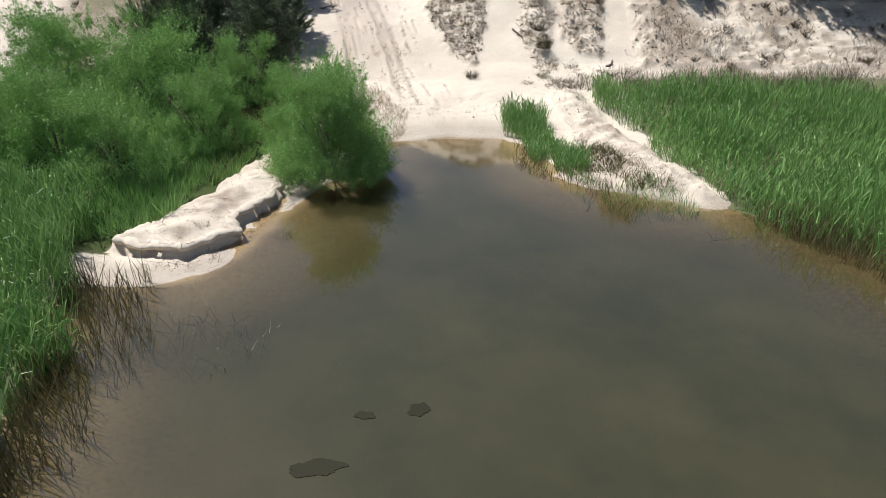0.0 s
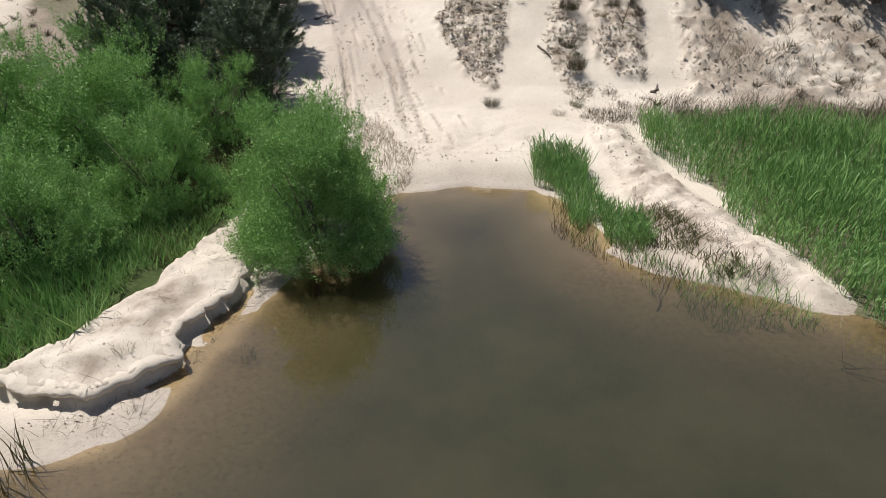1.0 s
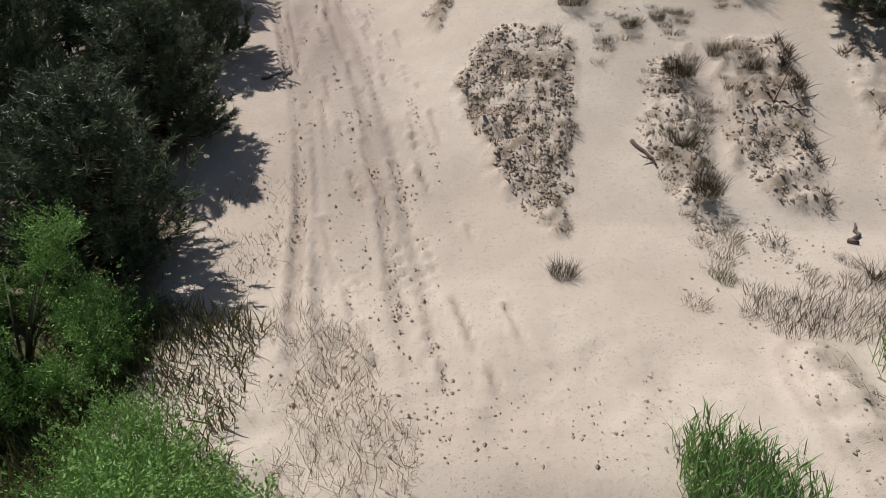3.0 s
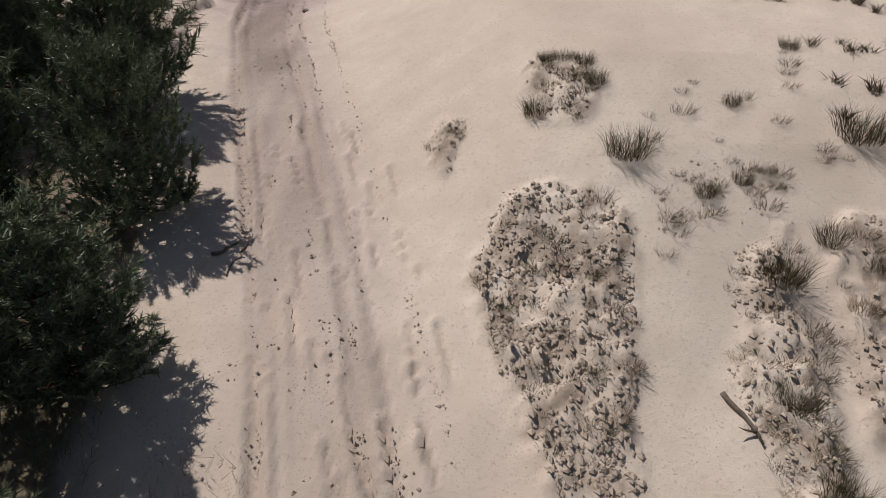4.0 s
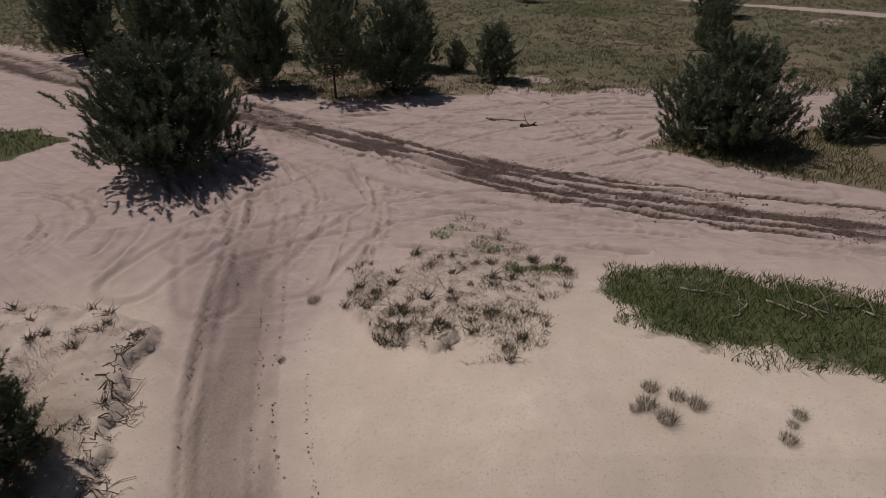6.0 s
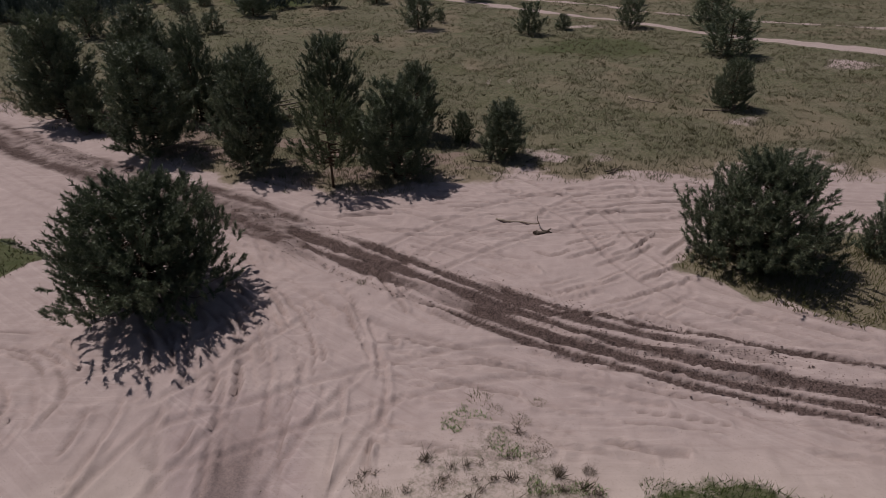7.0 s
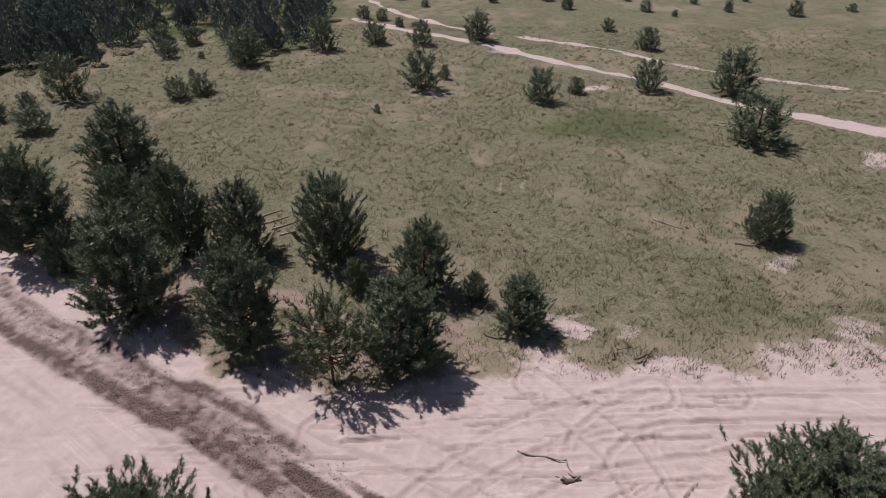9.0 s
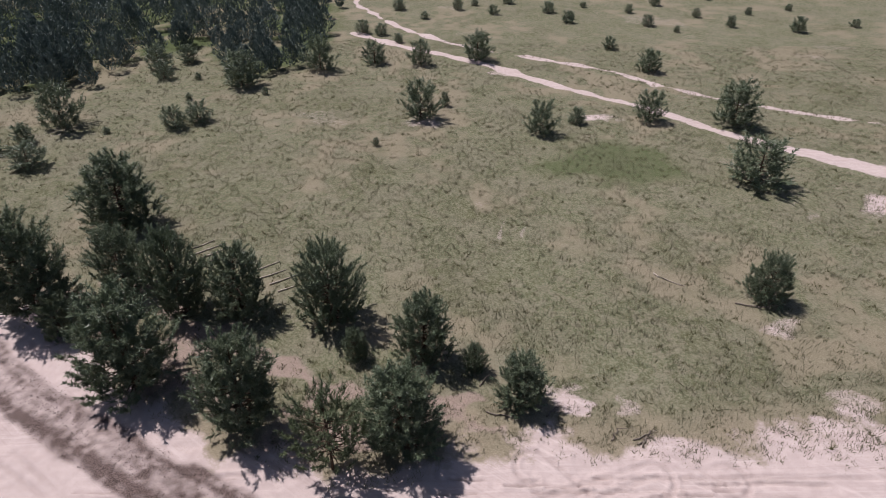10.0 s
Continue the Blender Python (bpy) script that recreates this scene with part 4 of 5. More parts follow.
# ---- willows ----
def willow_data(seed, tall, wide, shoots=300, per=40, leaf=0.075):
    rng = np.random.RandomState(seed)
    stems, centre, way = [], [], []
    lumps = [(rng.uniform(0, 6.28), 0.40 * rng.rand() ** 0.6, rng.uniform(0.30, 0.86), rng.uniform(0.09, 0.19)) for _ in range(30)]
    lumps += [(k * 0.57 + rng.rand() * 0.4, rng.uniform(0.30, 0.45), rng.uniform(0.10, 0.32), rng.uniform(0.11, 0.20)) for k in range(18)]
    lumps += [(k * 0.45 + rng.rand() * 0.3, rng.uniform(0.38, 0.52), rng.uniform(0.02, 0.14), rng.uniform(0.14, 0.22)) for k in range(26)]
    lumps = [(a, r * (1 - 0.5 * max(0, h - 0.5)), h, q) for a, r, h, q in lumps]
    for k in range(9):
        a, r = rng.rand() * 6.28, wide * rng.uniform(0.12, 0.34)
        top = np.array([math.cos(a) * r, math.sin(a) * r, tall * rng.uniform(0.5, 0.75)])
        stems.append([((0.02 * math.cos(a), 0.02 * math.sin(a), -0.05), 0.04), (top * np.array([0.45, 0.45, 0.5]), 0.024), (top, 0.010)])
    for _ in range(shoots):
        a, r, h, s = lumps[rng.randint(len(lumps))]
        d = unit(rng.normal(size=3))
        d[2] = abs(d[2]) * 0.9 + 0.05 if rng.rand() < 0.75 else d[2]
        start = np.array([math.cos(a) * r * wide, math.sin(a) * r * wide, h * tall]) + d * s * 0.5 * np.array([wide, wide, tall]) * rng.uniform(0.55, 1.0)
        grow = unit(d * 0.55 + np.array([0, 0, 0.75]) + rng.normal(size=3) * 0.2) * (rng.uniform(0.25, 0.5) if rng.rand() < 0.7 else rng.uniform(0.5, 0.95))
        if start[2] < 0.1:
            start[2] = 0.1 + rng.rand() * 0.2
        t = rng.rand(per)
        centre.append(start + grow * t[:, None] + rng.normal(size=(per, 3)) * 0.03)
        way.append(grow * 1.2 + rng.normal(size=(per, 3)) * 0.42)
    centre, way = np.concatenate(centre), np.concatenate(way)
    v, f = leaves(centre, way, leaf * rng.uniform(0.6, 1.3, len(centre)), leaf * 0.36 * rng.uniform(0.7, 1.3, len(centre)), rng)
    return mesh_of("trunk", *tubes(stems, 3), TWIG, True), mesh_of("crown", v, f, WILLOW)


shore_willow = willow_data(21, 2.5, 2.5, 2700, 48, 0.047)
willows = [willow_data(s, 2.7, 3.2, 1500, 34, 0.060) for s in (22, 23, 24)]
tree("willow_bush", willows[1], "bright green willow bush at the foot of the slope", "bush", stand(-2.9, 11.1, 40, 0.82))
tree("willow_bush", shore_willow, "bright green willow bush overhanging the pond water", "bush", stand(-2.3, 9.2, 0, 0.92))
for k, (x, y, size) in enumerate(((-7.3, 12.4, 1.0), (-5.7, 10.9, 0.72), (-9.9, 12.6, 1.05), (-6.7, 8.6, 0.72), (-8.3, 9.3, 0.85), (-8.2, 15.0, 0.9), (-11.4, 14.4, 0.72), (-5.6, 14.2, 0.72), (-10.6, 9.6, 0.9), (-13.0, 11.5, 1.0), (-3.5, 12.4, 0.52))):
    tree("willow_bush", willows[k % 3], "dense green willow bush on the overgrown bank", "bush", stand(x, y, k * 83, size), "willows on the bank")


# ---- reeds and grass ----
def scatter(poly, count, rng, low=0.0, ragged=0.0):
    pts = np.array(poly)
    (ax, ay), (bx, by) = pts.min(0), pts.max(0)
    x, y = rng.uniform(ax, bx, count * 6), rng.uniform(ay, by, count * 6)
    keep = inside(poly, x, y) + 0.35 * wobble(x, y, 1.3, 44) * ragged > low * rng.rand(len(x))
    return x[keep][:count], y[keep][:count]


def reed_bed(name, poly, count, tall, width, material, label, seed, lean=0.16, droop=0.06, low=0.0, category="reeds", gap=-0.85, leafy=0):
    rng = np.random.RandomState(seed)
    if material in (STRAW_GREY, STRAW):
        count, width = int(count * 1.8), width * 0.55
    x, y = scatter(poly, count, rng, low, 1.0)
    dry = wobble(x, y, 1.4, 45) + 0.4 * wobble(x, y, 4.0, 79) > gap
    x, y = x[dry], y[dry]
    z = np.maximum(relief(x, y)[0], -0.25)
    way = np.c_[rng.normal(size=(len(x), 2)) * lean, np.ones(len(x))] * (tall * rng.uniform(0.5, 1.15, (len(x), 1)) * (0.85 + 0.35 * wobble(x, y, 0.8, 59))[:, None])
    v, f = blades(np.c_[x, y, z], way, width * rng.uniform(0.6, 1.3, len(x)), rng, tall * 0.07, tall * droop)
    for k in range(leafy):
        part_way = rng.uniform(0.25, 0.85, (len(x), 1))
        a = rng.rand(len(x)) * 6.283
        out = np.c_[np.cos(a) * 0.42, np.sin(a) * 0.42, 0.9 + 0 * a] * (np.linalg.norm(way, axis=1) * rng.uniform(0.3, 0.55, len(x)))[:, None]
        more, faces = blades(np.c_[x, y, z] + way * part_way, out, width * rng.uniform(0.9, 1.7, len(x)), rng, tall * 0.06, tall * 0.12)
        f = f + [tuple(q + len(v) for q in face) for face in faces]
        v = np.concatenate([v, more])
    return tagged(new(name, mesh_of(name, v, f, material)), label, category, kind="stuff")


STRAW_GREY = leaf_material("weathered grass", (0.19, 0.15, 0.105), (0.060, 0.047, 0.033), (0.11, 0.088, 0.060), 0.9, 0.1)
SCRUB_DARK = leaf_material("dark brown scrub", (0.135, 0.115, 0.060), (0.042, 0.036, 0.022), (0.075, 0.066, 0.036), 0.9, 0.1, 0.1)
PALE = leaf_material("bleached stems", (0.50, 0.46, 0.40), (0.30, 0.26, 0.2), None, 0.8, 0.0)
EAST_BED = [(4.15, 15.0), (4.65, 12.8), (5.1, 10.6), (5.45, 8.8), (5.7, 7.4), (6.1, 6.3), (7.4, 4.6), (9.5, 2.5), (13.5, 3.5), (15, 12.5), (11, 14.2), (8.2, 14.6), (6.0, 14.9)]
reed_bed("reed_bed", EAST_BED, 24000, 0.80, 0.012, REED, "tall bright green reeds at the pond edge", 51, 0.16, leafy=2)
reed_bed("dry_reed_stems", [(5.9, 7.2), (6.3, 5.8), (7.2, 4.2), (9, 2.2), (10, 3), (8, 5.4), (6.9, 7.2)], 2600, 0.62, 0.011, REED_DRY, "brown dry reed stems in shallow water", 52, 0.2)
reed_bed("reed_clump", [(1.65, 12.5), (1.95, 11.2), (2.45, 9.9), (3.0, 9.3), (3.35, 9.5), (3.2, 11.0), (2.9, 12.9), (2.3, 13.5), (1.8, 13.3)], 2600, 0.55, 0.010, REED, "green reed clump on the pond bank", 53, 0.22, leafy=2)
reed_bed("dry_reed_stems", [(1.6, 12.0), (1.8, 10.4), (2.4, 9.0), (3.2, 8.4), (4.0, 8.3), (3.2, 9.5), (2.2, 11.8)], 700, 0.4, 0.010, REED_DRY, "brown dry reed stems in shallow water", 54, 0.3)
reed_bed("bank_herbs", [(3.0, 11.0), (3.2, 9.6), (3.7, 8.7), (4.2, 8.3), (4.4, 8.6), (3.9, 9.4), (3.55, 10.6), (3.3, 11.6)], 1100, 0.22, 0.014, GRASS, "low green and brown herbs on the pond bank", 55, 0.5, category="herbs")
WEST_BED = [(-9.5, 1.0), (-6.5, -1.5), (-4.2, -1.0), (-4.0, 0.8), (-4.6, 2.6), (-5.2, 4.2), (-5.9, 5.4), (-6.0, 6.6), (-9.5, 7.0)]
reed_bed("reed_bed", WEST_BED, 12000, 1.1, 0.013, REED, "tall green reeds standing at the pond margin", 56, 0.18, leafy=2)
reed_bed("dry_reed_stems", [(-5.6, 4.6), (-5.0, 3.0), (-4.3, 0.8), (-4.0, -0.6), (-3.5, 1.0), (-3.6, 2.6), (-3.7, 3.8), (-4.3, 4.7)], 800, 0.75, 0.013, REED_DRY, "brown dry reed stems in shallow water", 57, 0.2)
reed_bed("dry_scrub", [(3.2, 14.7), (5, 15.0), (12.5, 14.4), (13, 16.4), (8, 16.8), (4.4, 16.2), (3.0, 15.8)], 4600, 0.42, 0.009, STRAW_GREY, "brown dry scrub at the foot of the slope", 63, 0.4, category="scrub")
reed_bed("dry_scrub", [(-1.7, 10.6), (-1.15, 11.2), (-0.95, 13.2), (-1.7, 15.2), (-3.0, 15.8), (-2.4, 12.4)], 1300, 0.26, 0.010, STRAW, "brown dry grass beside the willow", 64, 0.45, category="scrub")
reed_bed("dead_reeds", [(-3.7, 3.8), (-3.3, 2.3), (-2.5, 2.4), (-2.1, 3.3), (-2.8, 3.9)], 150, 0.36, 0.014, PALE, "pale dead reed stems poking out of the water", 65, 0.5)
reed_bed("bank_scrub", [(3.1, 12.8), (3.3, 10.4), (3.6, 9.2), (4.2, 8.5), (4.9, 8.1), (5.1, 8.3), (4.4, 9.0), (3.95, 10.2), (3.75, 12.0), (3.6, 13.4)], 1000, 0.17, 0.008, STRAW_GREY, "dark brown withered scrub on the spit", 66, 0.6, category="scrub", gap=-0.2)
reed_bed("spit_stems", SPIT_RIGHT, 420, 0.13, 0.007, STRAW_GREY, "thin withered stems on the sandy spit", 78, 0.8, category="stems", gap=0.0)
reed_bed("spit_stems", SPIT_LEFT, 150, 0.17, 0.006, STRAW_GREY, "thin withered stems on the sandy spit", 76, 0.8, category="stems")
reed_bed("spit_stems", [(-4.6, 4.8), (-3.7, 5.0), (-3.2, 5.8), (-2.95, 7.2), (-2.7, 8.2), (-3.2, 8.0), (-3.5, 6.2), (-4.3, 5.2)], 160, 0.2, 0.007, STRAW_GREY, "thin withered stems below the spit", 77, 1.2, category="stems")
reed_bed("water_weed", [(2.0, 11.0), (2.3, 9.4), (3.0, 8.2), (4.4, 7.3), (6.0, 6.4), (6.3, 7.0), (4.9, 7.9), (4.0, 8.6), (3.2, 9.2), (2.6, 10.6)], 1500, 0.34, 0.009, REED, "sparse green stems in shallow water", 67, 0.35, gap=-0.3)
reed_bed("slope_scrub", [(7.0, 15.6), (11, 16.0), (17, 16.0), (18, 22.5), (12, 24.5), (9.0, 24.0), (7.2, 20.0)], 9000, 0.30, 0.014, STRAW_GREY, "brown withered scrub on the sandy slope", 68, 0.55, category="scrub", gap=0.12)
reed_bed("slope_scrub", [(-3.8, 14.0), (-2.2, 13.4), (-2.0, 14.4), (-2.6, 16.0), (-3.6, 18.5), (-4.6, 18.5)], 600, 0.2, 0.010, STRAW_GREY, "brown withered scrub on the sandy slope", 69, 0.6, category="scrub", gap=0.25)
reed_bed("slope_scrub", [(-6.0, 14.5), (-4.6, 15.5), (-5.6, 20), (-7.2, 25), (-8.6, 29), (-12.5, 30.5), (-15, 27), (-11, 19)], 9000, 0.26, 0.016, STRAW, "dry grass and scrub between the pines", 72, 0.5, category="scrub", gap=-0.1)
reed_bed("rim_scrub", RIM, 9000, 0.10, 0.009, TURF, "thin green and brown grass on the sandy crest", 70, 0.5, category="grass", gap=0.15)
reed_bed("rim_scrub", RIM, 5000, 0.11, 0.008, STRAW_GREY, "thin withered grass on the sandy crest", 75, 0.7, category="grass", gap=-0.05)
reed_bed("rim_scrub", [(-2.6, 37.9), (-1.6, 37.4), (-0.2, 35.4), (0.9, 35.2), (1.1, 34.6), (-0.6, 34.6), (-2.2, 35.6)], 2600, 0.13, 0.014, REED, "green grass on the sandy crest", 73, 0.45, category="grass", gap=0.2)
reed_bed("rim_scrub", SCARP, 2200, 0.15, 0.012, SCRUB_DARK, "brown withered grass on the crumbling edge", 74, 0.6, category="scrub", gap=-0.1)
reed_bed("rim_scrub", [(-13, 28.5), (-8.6, 28.6), (-8.4, 30.2), (-8.9, 31.5), (-8.7, 32.4), (-11, 33.2), (-14, 33)], 4200, 0.16, 0.009, STRAW_GREY, "dark withered scrub on the sandy bank", 71, 0.5, category="scrub", gap=0.1)
reed_bed("bank_grass", [(-6.4, 5.6), (-5.2, 6.0), (-4.85, 7.2), (-4.45, 8.6), (-4.15, 10.4), (-5.0, 11.0), (-6.5, 9.0)], 5200, 0.38, 0.016, REED, "lush green grass beside the sandy spit", 58, 0.35, category="grass")
reed_bed("bank_grass", [(-4.6, 8.4), (-4.3, 11.0), (-2.6, 12.4), (-3.2, 15.0), (-5.6, 15.6), (-6.4, 12.0)], 5200, 0.34, 0.016, GRASS, "green and brown grass beneath the willows", 59, 0.4, category="grass")
reed_bed("rim_grass", LUSH, 16000, 0.20, 0.016, TURF_GREEN, "green grass patch at the top of the slope", 60, 0.5, category="grass")
reed_bed("isle_grass", ISLE[:1] + ISLE[1:4] + [(13.5, 46.5), (8.5, 46.2), (6.0, 45.3)], 4200, 0.24, 0.025, GRASS, "brownish grass round the pine tree", 61, 0.5, category="grass")
reed_bed("track_grass", WEST, 3200, 0.18, 0.03, TURF, "green grass patch beside the sandy track", 62, 0.5, category="grass")


def meadow_grass():
    """Loose tufts all over the meadow, denser and taller near its edge."""
    rng = np.random.RandomState(71)
    n = 62000
    y = 50 + 62 * rng.rand(n) ** 1.25
    x = rng.uniform(-1, 1, n) * (14 + (y - 36) * 0.72) - 3
    keep = (inside(MEADOW, x, y) > rng.uniform(-0.3, 0.8, n)) & (np.abs(along(ROAD_FAR, x, y)[0]) > 1.6)
    keep &= wobble(x, y, 0.35, 72) + wobble(x, y, 1.2, 73) * 0.7 > rng.uniform(-1.1, 0.5, n)
    x, y = x[keep], y[keep]
    per = 7
    bx, by = np.repeat(x, per) + rng.normal(size=len(x) * per) * 0.10, np.repeat(y, per) + rng.normal(size=len(x) * per) * 0.10
    z = np.interp(by, LANE_Y, LANE_Z) + 0.05 * wobble(bx, by, 0.35, 1) + 0.025 * wobble(bx, by, 1.3, 2) + 0.2
    way = np.c_[rng.normal(size=(len(bx), 2)) * 0.5, np.ones(len(bx))] * rng.uniform(0.07, 0.2, (len(bx), 1)) * np.repeat(rng.uniform(0.6, 1.5, len(x)), per)[:, None]
    way[:, 2] += 0.03
    v, f = spikes(np.c_[bx, by, z - 0.03], way, rng.uniform(0.018, 0.04, len(bx)), rng)
    return tagged(new("meadow_grass", mesh_of("meadow_grass", v, f, MEADOW_BLADES)), "sparse olive and straw coloured meadow grass tufts", "grass", kind="stuff")


MEADOW_BLADES = leaf_material("meadow blades", (0.088, 0.096, 0.048), (0.275, 0.252, 0.168), None, 0.85, 0.2)
meadow_grass()


def meadow_tussocks():
    """Darker, thicker tussocks scattered over the meadow."""
    rng = np.random.RandomState(74)
    n = 6500
    y = 51 + 55 * rng.rand(n) ** 1.2
    x = rng.uniform(-1, 1, n) * (14 + (y - 36) * 0.72) - 1
    keep = (inside(MEADOW, x, y) > rng.uniform(0.0, 2.0, n)) & (np.abs(along(ROAD_FAR, x, y)[0]) > 1.6)
    keep &= wobble(x, y, 0.25, 75) + 0.8 * inside(DARK_TURF, x, y).clip(-1, 1) > rng.uniform(-1.9, 0.4, n)
    x, y = x[keep], y[keep]
    per = 14
    size = np.repeat(0.3 + 0.8 * rng.rand(len(x)) ** 2, per)
    bx, by = np.repeat(x, per) + rng.normal(size=len(x) * per) * 0.12 * size, np.repeat(y, per) + rng.normal(size=len(x) * per) * 0.12 * size
    z = np.interp(by, LANE_Y, LANE_Z) + 0.05 * wobble(bx, by, 0.35, 1) + 0.025 * wobble(bx, by, 1.3, 2) + 0.2
    way = np.c_[rng.normal(size=(len(bx), 2)) * 0.55, np.ones(len(bx))] * (rng.uniform(0.12, 0.30, len(bx)) * size)[:, None]
    v, f = spikes(np.c_[bx, by, z - 0.03], way, rng.uniform(0.03, 0.06, len(bx)), rng)
    return tagged(new("meadow_tussocks", mesh_of("meadow_tussocks", v, f, TUSSOCK)), "dark olive grass tussocks scattered over the meadow", "grass", kind="stuff")


TUSSOCK = leaf_material("olive tussocks", (0.070, 0.072, 0.033), (0.185, 0.168, 0.090), None, 0.85, 0.15, 0.1)
meadow_tussocks()


# ---- dry tufts on the slope ----
def tuft_data(name, seed, tall, wide, count, material, width=0.012, flat=1.0):
    rng = np.random.RandomState(seed)
    a, r = rng.rand(count) * 6.283, wide * 0.3 * np.sqrt(rng.rand(count))
    base = np.c_[r * np.cos(a), r * np.sin(a), np.full(count, -0.02)]
    way = unit(np.c_[np.cos(a) * flat, np.sin(a) * flat, np.ones(count)] * np.array([1, 1, 1]) * np.c_[rng.rand(count), rng.rand(count), np.ones(count)] + rng.normal(size=(count, 3)) * 0.25)
    way[:, 2] = np.abs(way[:, 2])
    v, f = blades(base, way * tall * rng.uniform(0.5, 1.2, (count, 1)), width * rng.uniform(0.6, 1.4, count), rng, tall * 0.12, tall * 0.1)
    return mesh_of(name, v, f, material)


tufts = [tuft_data("grass_tuft", 80 + k, 0.19, 0.55, 120, m, 0.0045, 0.9) for k, m in enumerate((STRAW_GREY, SCRUB_DARK, STRAW, GRASS))]
bush_dry = tuft_data("dry_bush", 90, 0.44, 0.85, 420, SCRUB_DARK, 0.005, 0.55)
tuft_rng = np.random.RandomState(6)
spots = []
for poly, count in ((STRIP_A, 72), (STRIP_B, 40), ([(2.97, 17.2), (4.07, 17.9), (4.8, 17.5), (5.6, 16.4), (3.9, 15.3), (2.4, 15.3), (2.66, 16.8)], 26), (STRIP_H, 26), (STRIP_G, 24), (STRIP_C, 42), (STRIP_D, 60), (RIM, 12), (SCARP, 9), (STRIP_E, 40), (STRIP_F, 5), ([(2.0, 22.4), (5.2, 22.0), (7.5, 24.5), (8, 25.5), (4.5, 25.0), (2.2, 23.6)], 26), ([(4.0, 28.1), (4.9, 27.2), (8, 26.4), (8, 28.4), (5.8, 29.0)], 26)):
    x, y = scatter(poly, count, tuft_rng)
    spots += list(zip(x, y))
near_spots = [q for q in spots if q[0] < 5.2 and q[0] > -5][:280]
for k, (x, y) in enumerate(near_spots):
    kind = tuft_rng.choice(4, p=(0.4, 0.34, 0.18, 0.08))
    ob = new("grass_tuft", tufts[kind])
    ob.matrix_basis = stand(x, y, tuft_rng.rand() * 360, tuft_rng.uniform(0.45, 1.15), 0.01)
    tagged(ob, ("grey withered grass tuft on the sand", "grey withered grass tuft on the sand", "straw coloured grass tuft on the sand", "small green grass tuft on the sand")[kind], "grass tuft", "tufts on the sandy slope")


def loose_tufts():
    """The many withered tufts farther along the slope."""
    rng = np.random.RandomState(99)
    far_spots = np.array([q for q in spots if q not in near_spots] + list(zip(*scatter(RIM, 60, rng))) + list(zip(*scatter([(-16, 17), (-10, 16), (-9.5, 24), (-11, 30), (-17, 31)], 90, rng))))
    per = 40
    x, y = np.repeat(far_spots[:, 0], per) + rng.normal(size=len(far_spots) * per) * 0.06, np.repeat(far_spots[:, 1], per) + rng.normal(size=len(far_spots) * per) * 0.06
    size = np.repeat(rng.uniform(0.5, 1.3, len(far_spots)), per)
    way = np.c_[rng.normal(size=(len(x), 2)) * 0.6, np.ones(len(x))] * (0.2 * size * rng.uniform(0.5, 1.2, len(x)))[:, None]
    v, f = blades(np.c_[x, y, relief(x, y)[0] - 0.01], way, 0.013 * size, rng, 0.03, 0.03)
    return tagged(new("slope_grass", mesh_of("slope_grass", v, f, STRAW_GREY)), "many grey withered grass tufts on the slope", "grass", kind="stuff")


loose_tufts()
for x, y, size in ((1.66, 22.4, 1.15), (0.36, 23.6, 0.8), (3.52, 23.4, 0.5), (1.25, 24.5, 0.6), (1.35, 23.9, 0.7), (0.62, 24.7, 0.5), (0.9, 16.35, 0.7), (3.35, 17.9, 0.9), (5.3, 22.7, 1.3), (3.45, 20.4, 1.0), (3.2, 19.0, 0.9), (4.3, 21.0, 0.8), (4.8, 20.6, 0.7), (5.02, 25.05, 0.6), (2.7, 21.7, 0.6), (3.3, 21.9, 0.5),
                   (1.65, 29.2, 0.6), (1.4, 29.5, 0.55), (1.56, 29.9, 0.5), (1.2, 29.4, 0.35), (1.95, 29.7, 0.5), (2.22, 29.5, 0.55), (3.4, 28.8, 0.45), (3.6, 29.1, 0.3), (3.8, 29.3, 0.4), (-5.2, 33.8, 0.5), (-1.05, 32.3, 0.7), (-2.6, 32.7, 0.6), (-1.9, 33.1, 0.5), (-5.5, 31.9, 0.3), (-0.8, 30.9, 0.4), (-0.5, 31.3, 0.35), (-3.1, 32.6, 0.6), (0.1, 35.3, 0.5), (0.8, 35.3, 0.5), (-0.3, 34.6, 0.4), (-3.7, 33.9, 0.5)):
    ob = new("dry_bush", bush_dry)
    ob.matrix_basis = stand(x, y, x * 91, size, 0.02)
    tagged(ob, "dry brown grass bush on the sandy slope", "bush", "dry bushes on the slope")
for x, y, size in ((3.1, 16.45, 1.1), (3.16, 16.35, 1.0), (3.2, 16.28, 0.8), (-2.75, 6.55, 0.9), (-4.0, 6.05, 0.7), (4.55, 8.45, 1.4), (-5.5, 43.2, 0.9), (-1.6, 37.6, 1.6), (-0.1, 37.5, 1.0), (-1.2, 37.2, 1.1), (-0.6, 36.9, 1.2)):
    ob = new("grass_tuft", tufts[3])
    ob.matrix_basis = stand(x, y, x * 50, size, 0.01)
    tagged(ob, "small green grass tuft on the sand", "grass tuft", "tufts on the sandy slope")


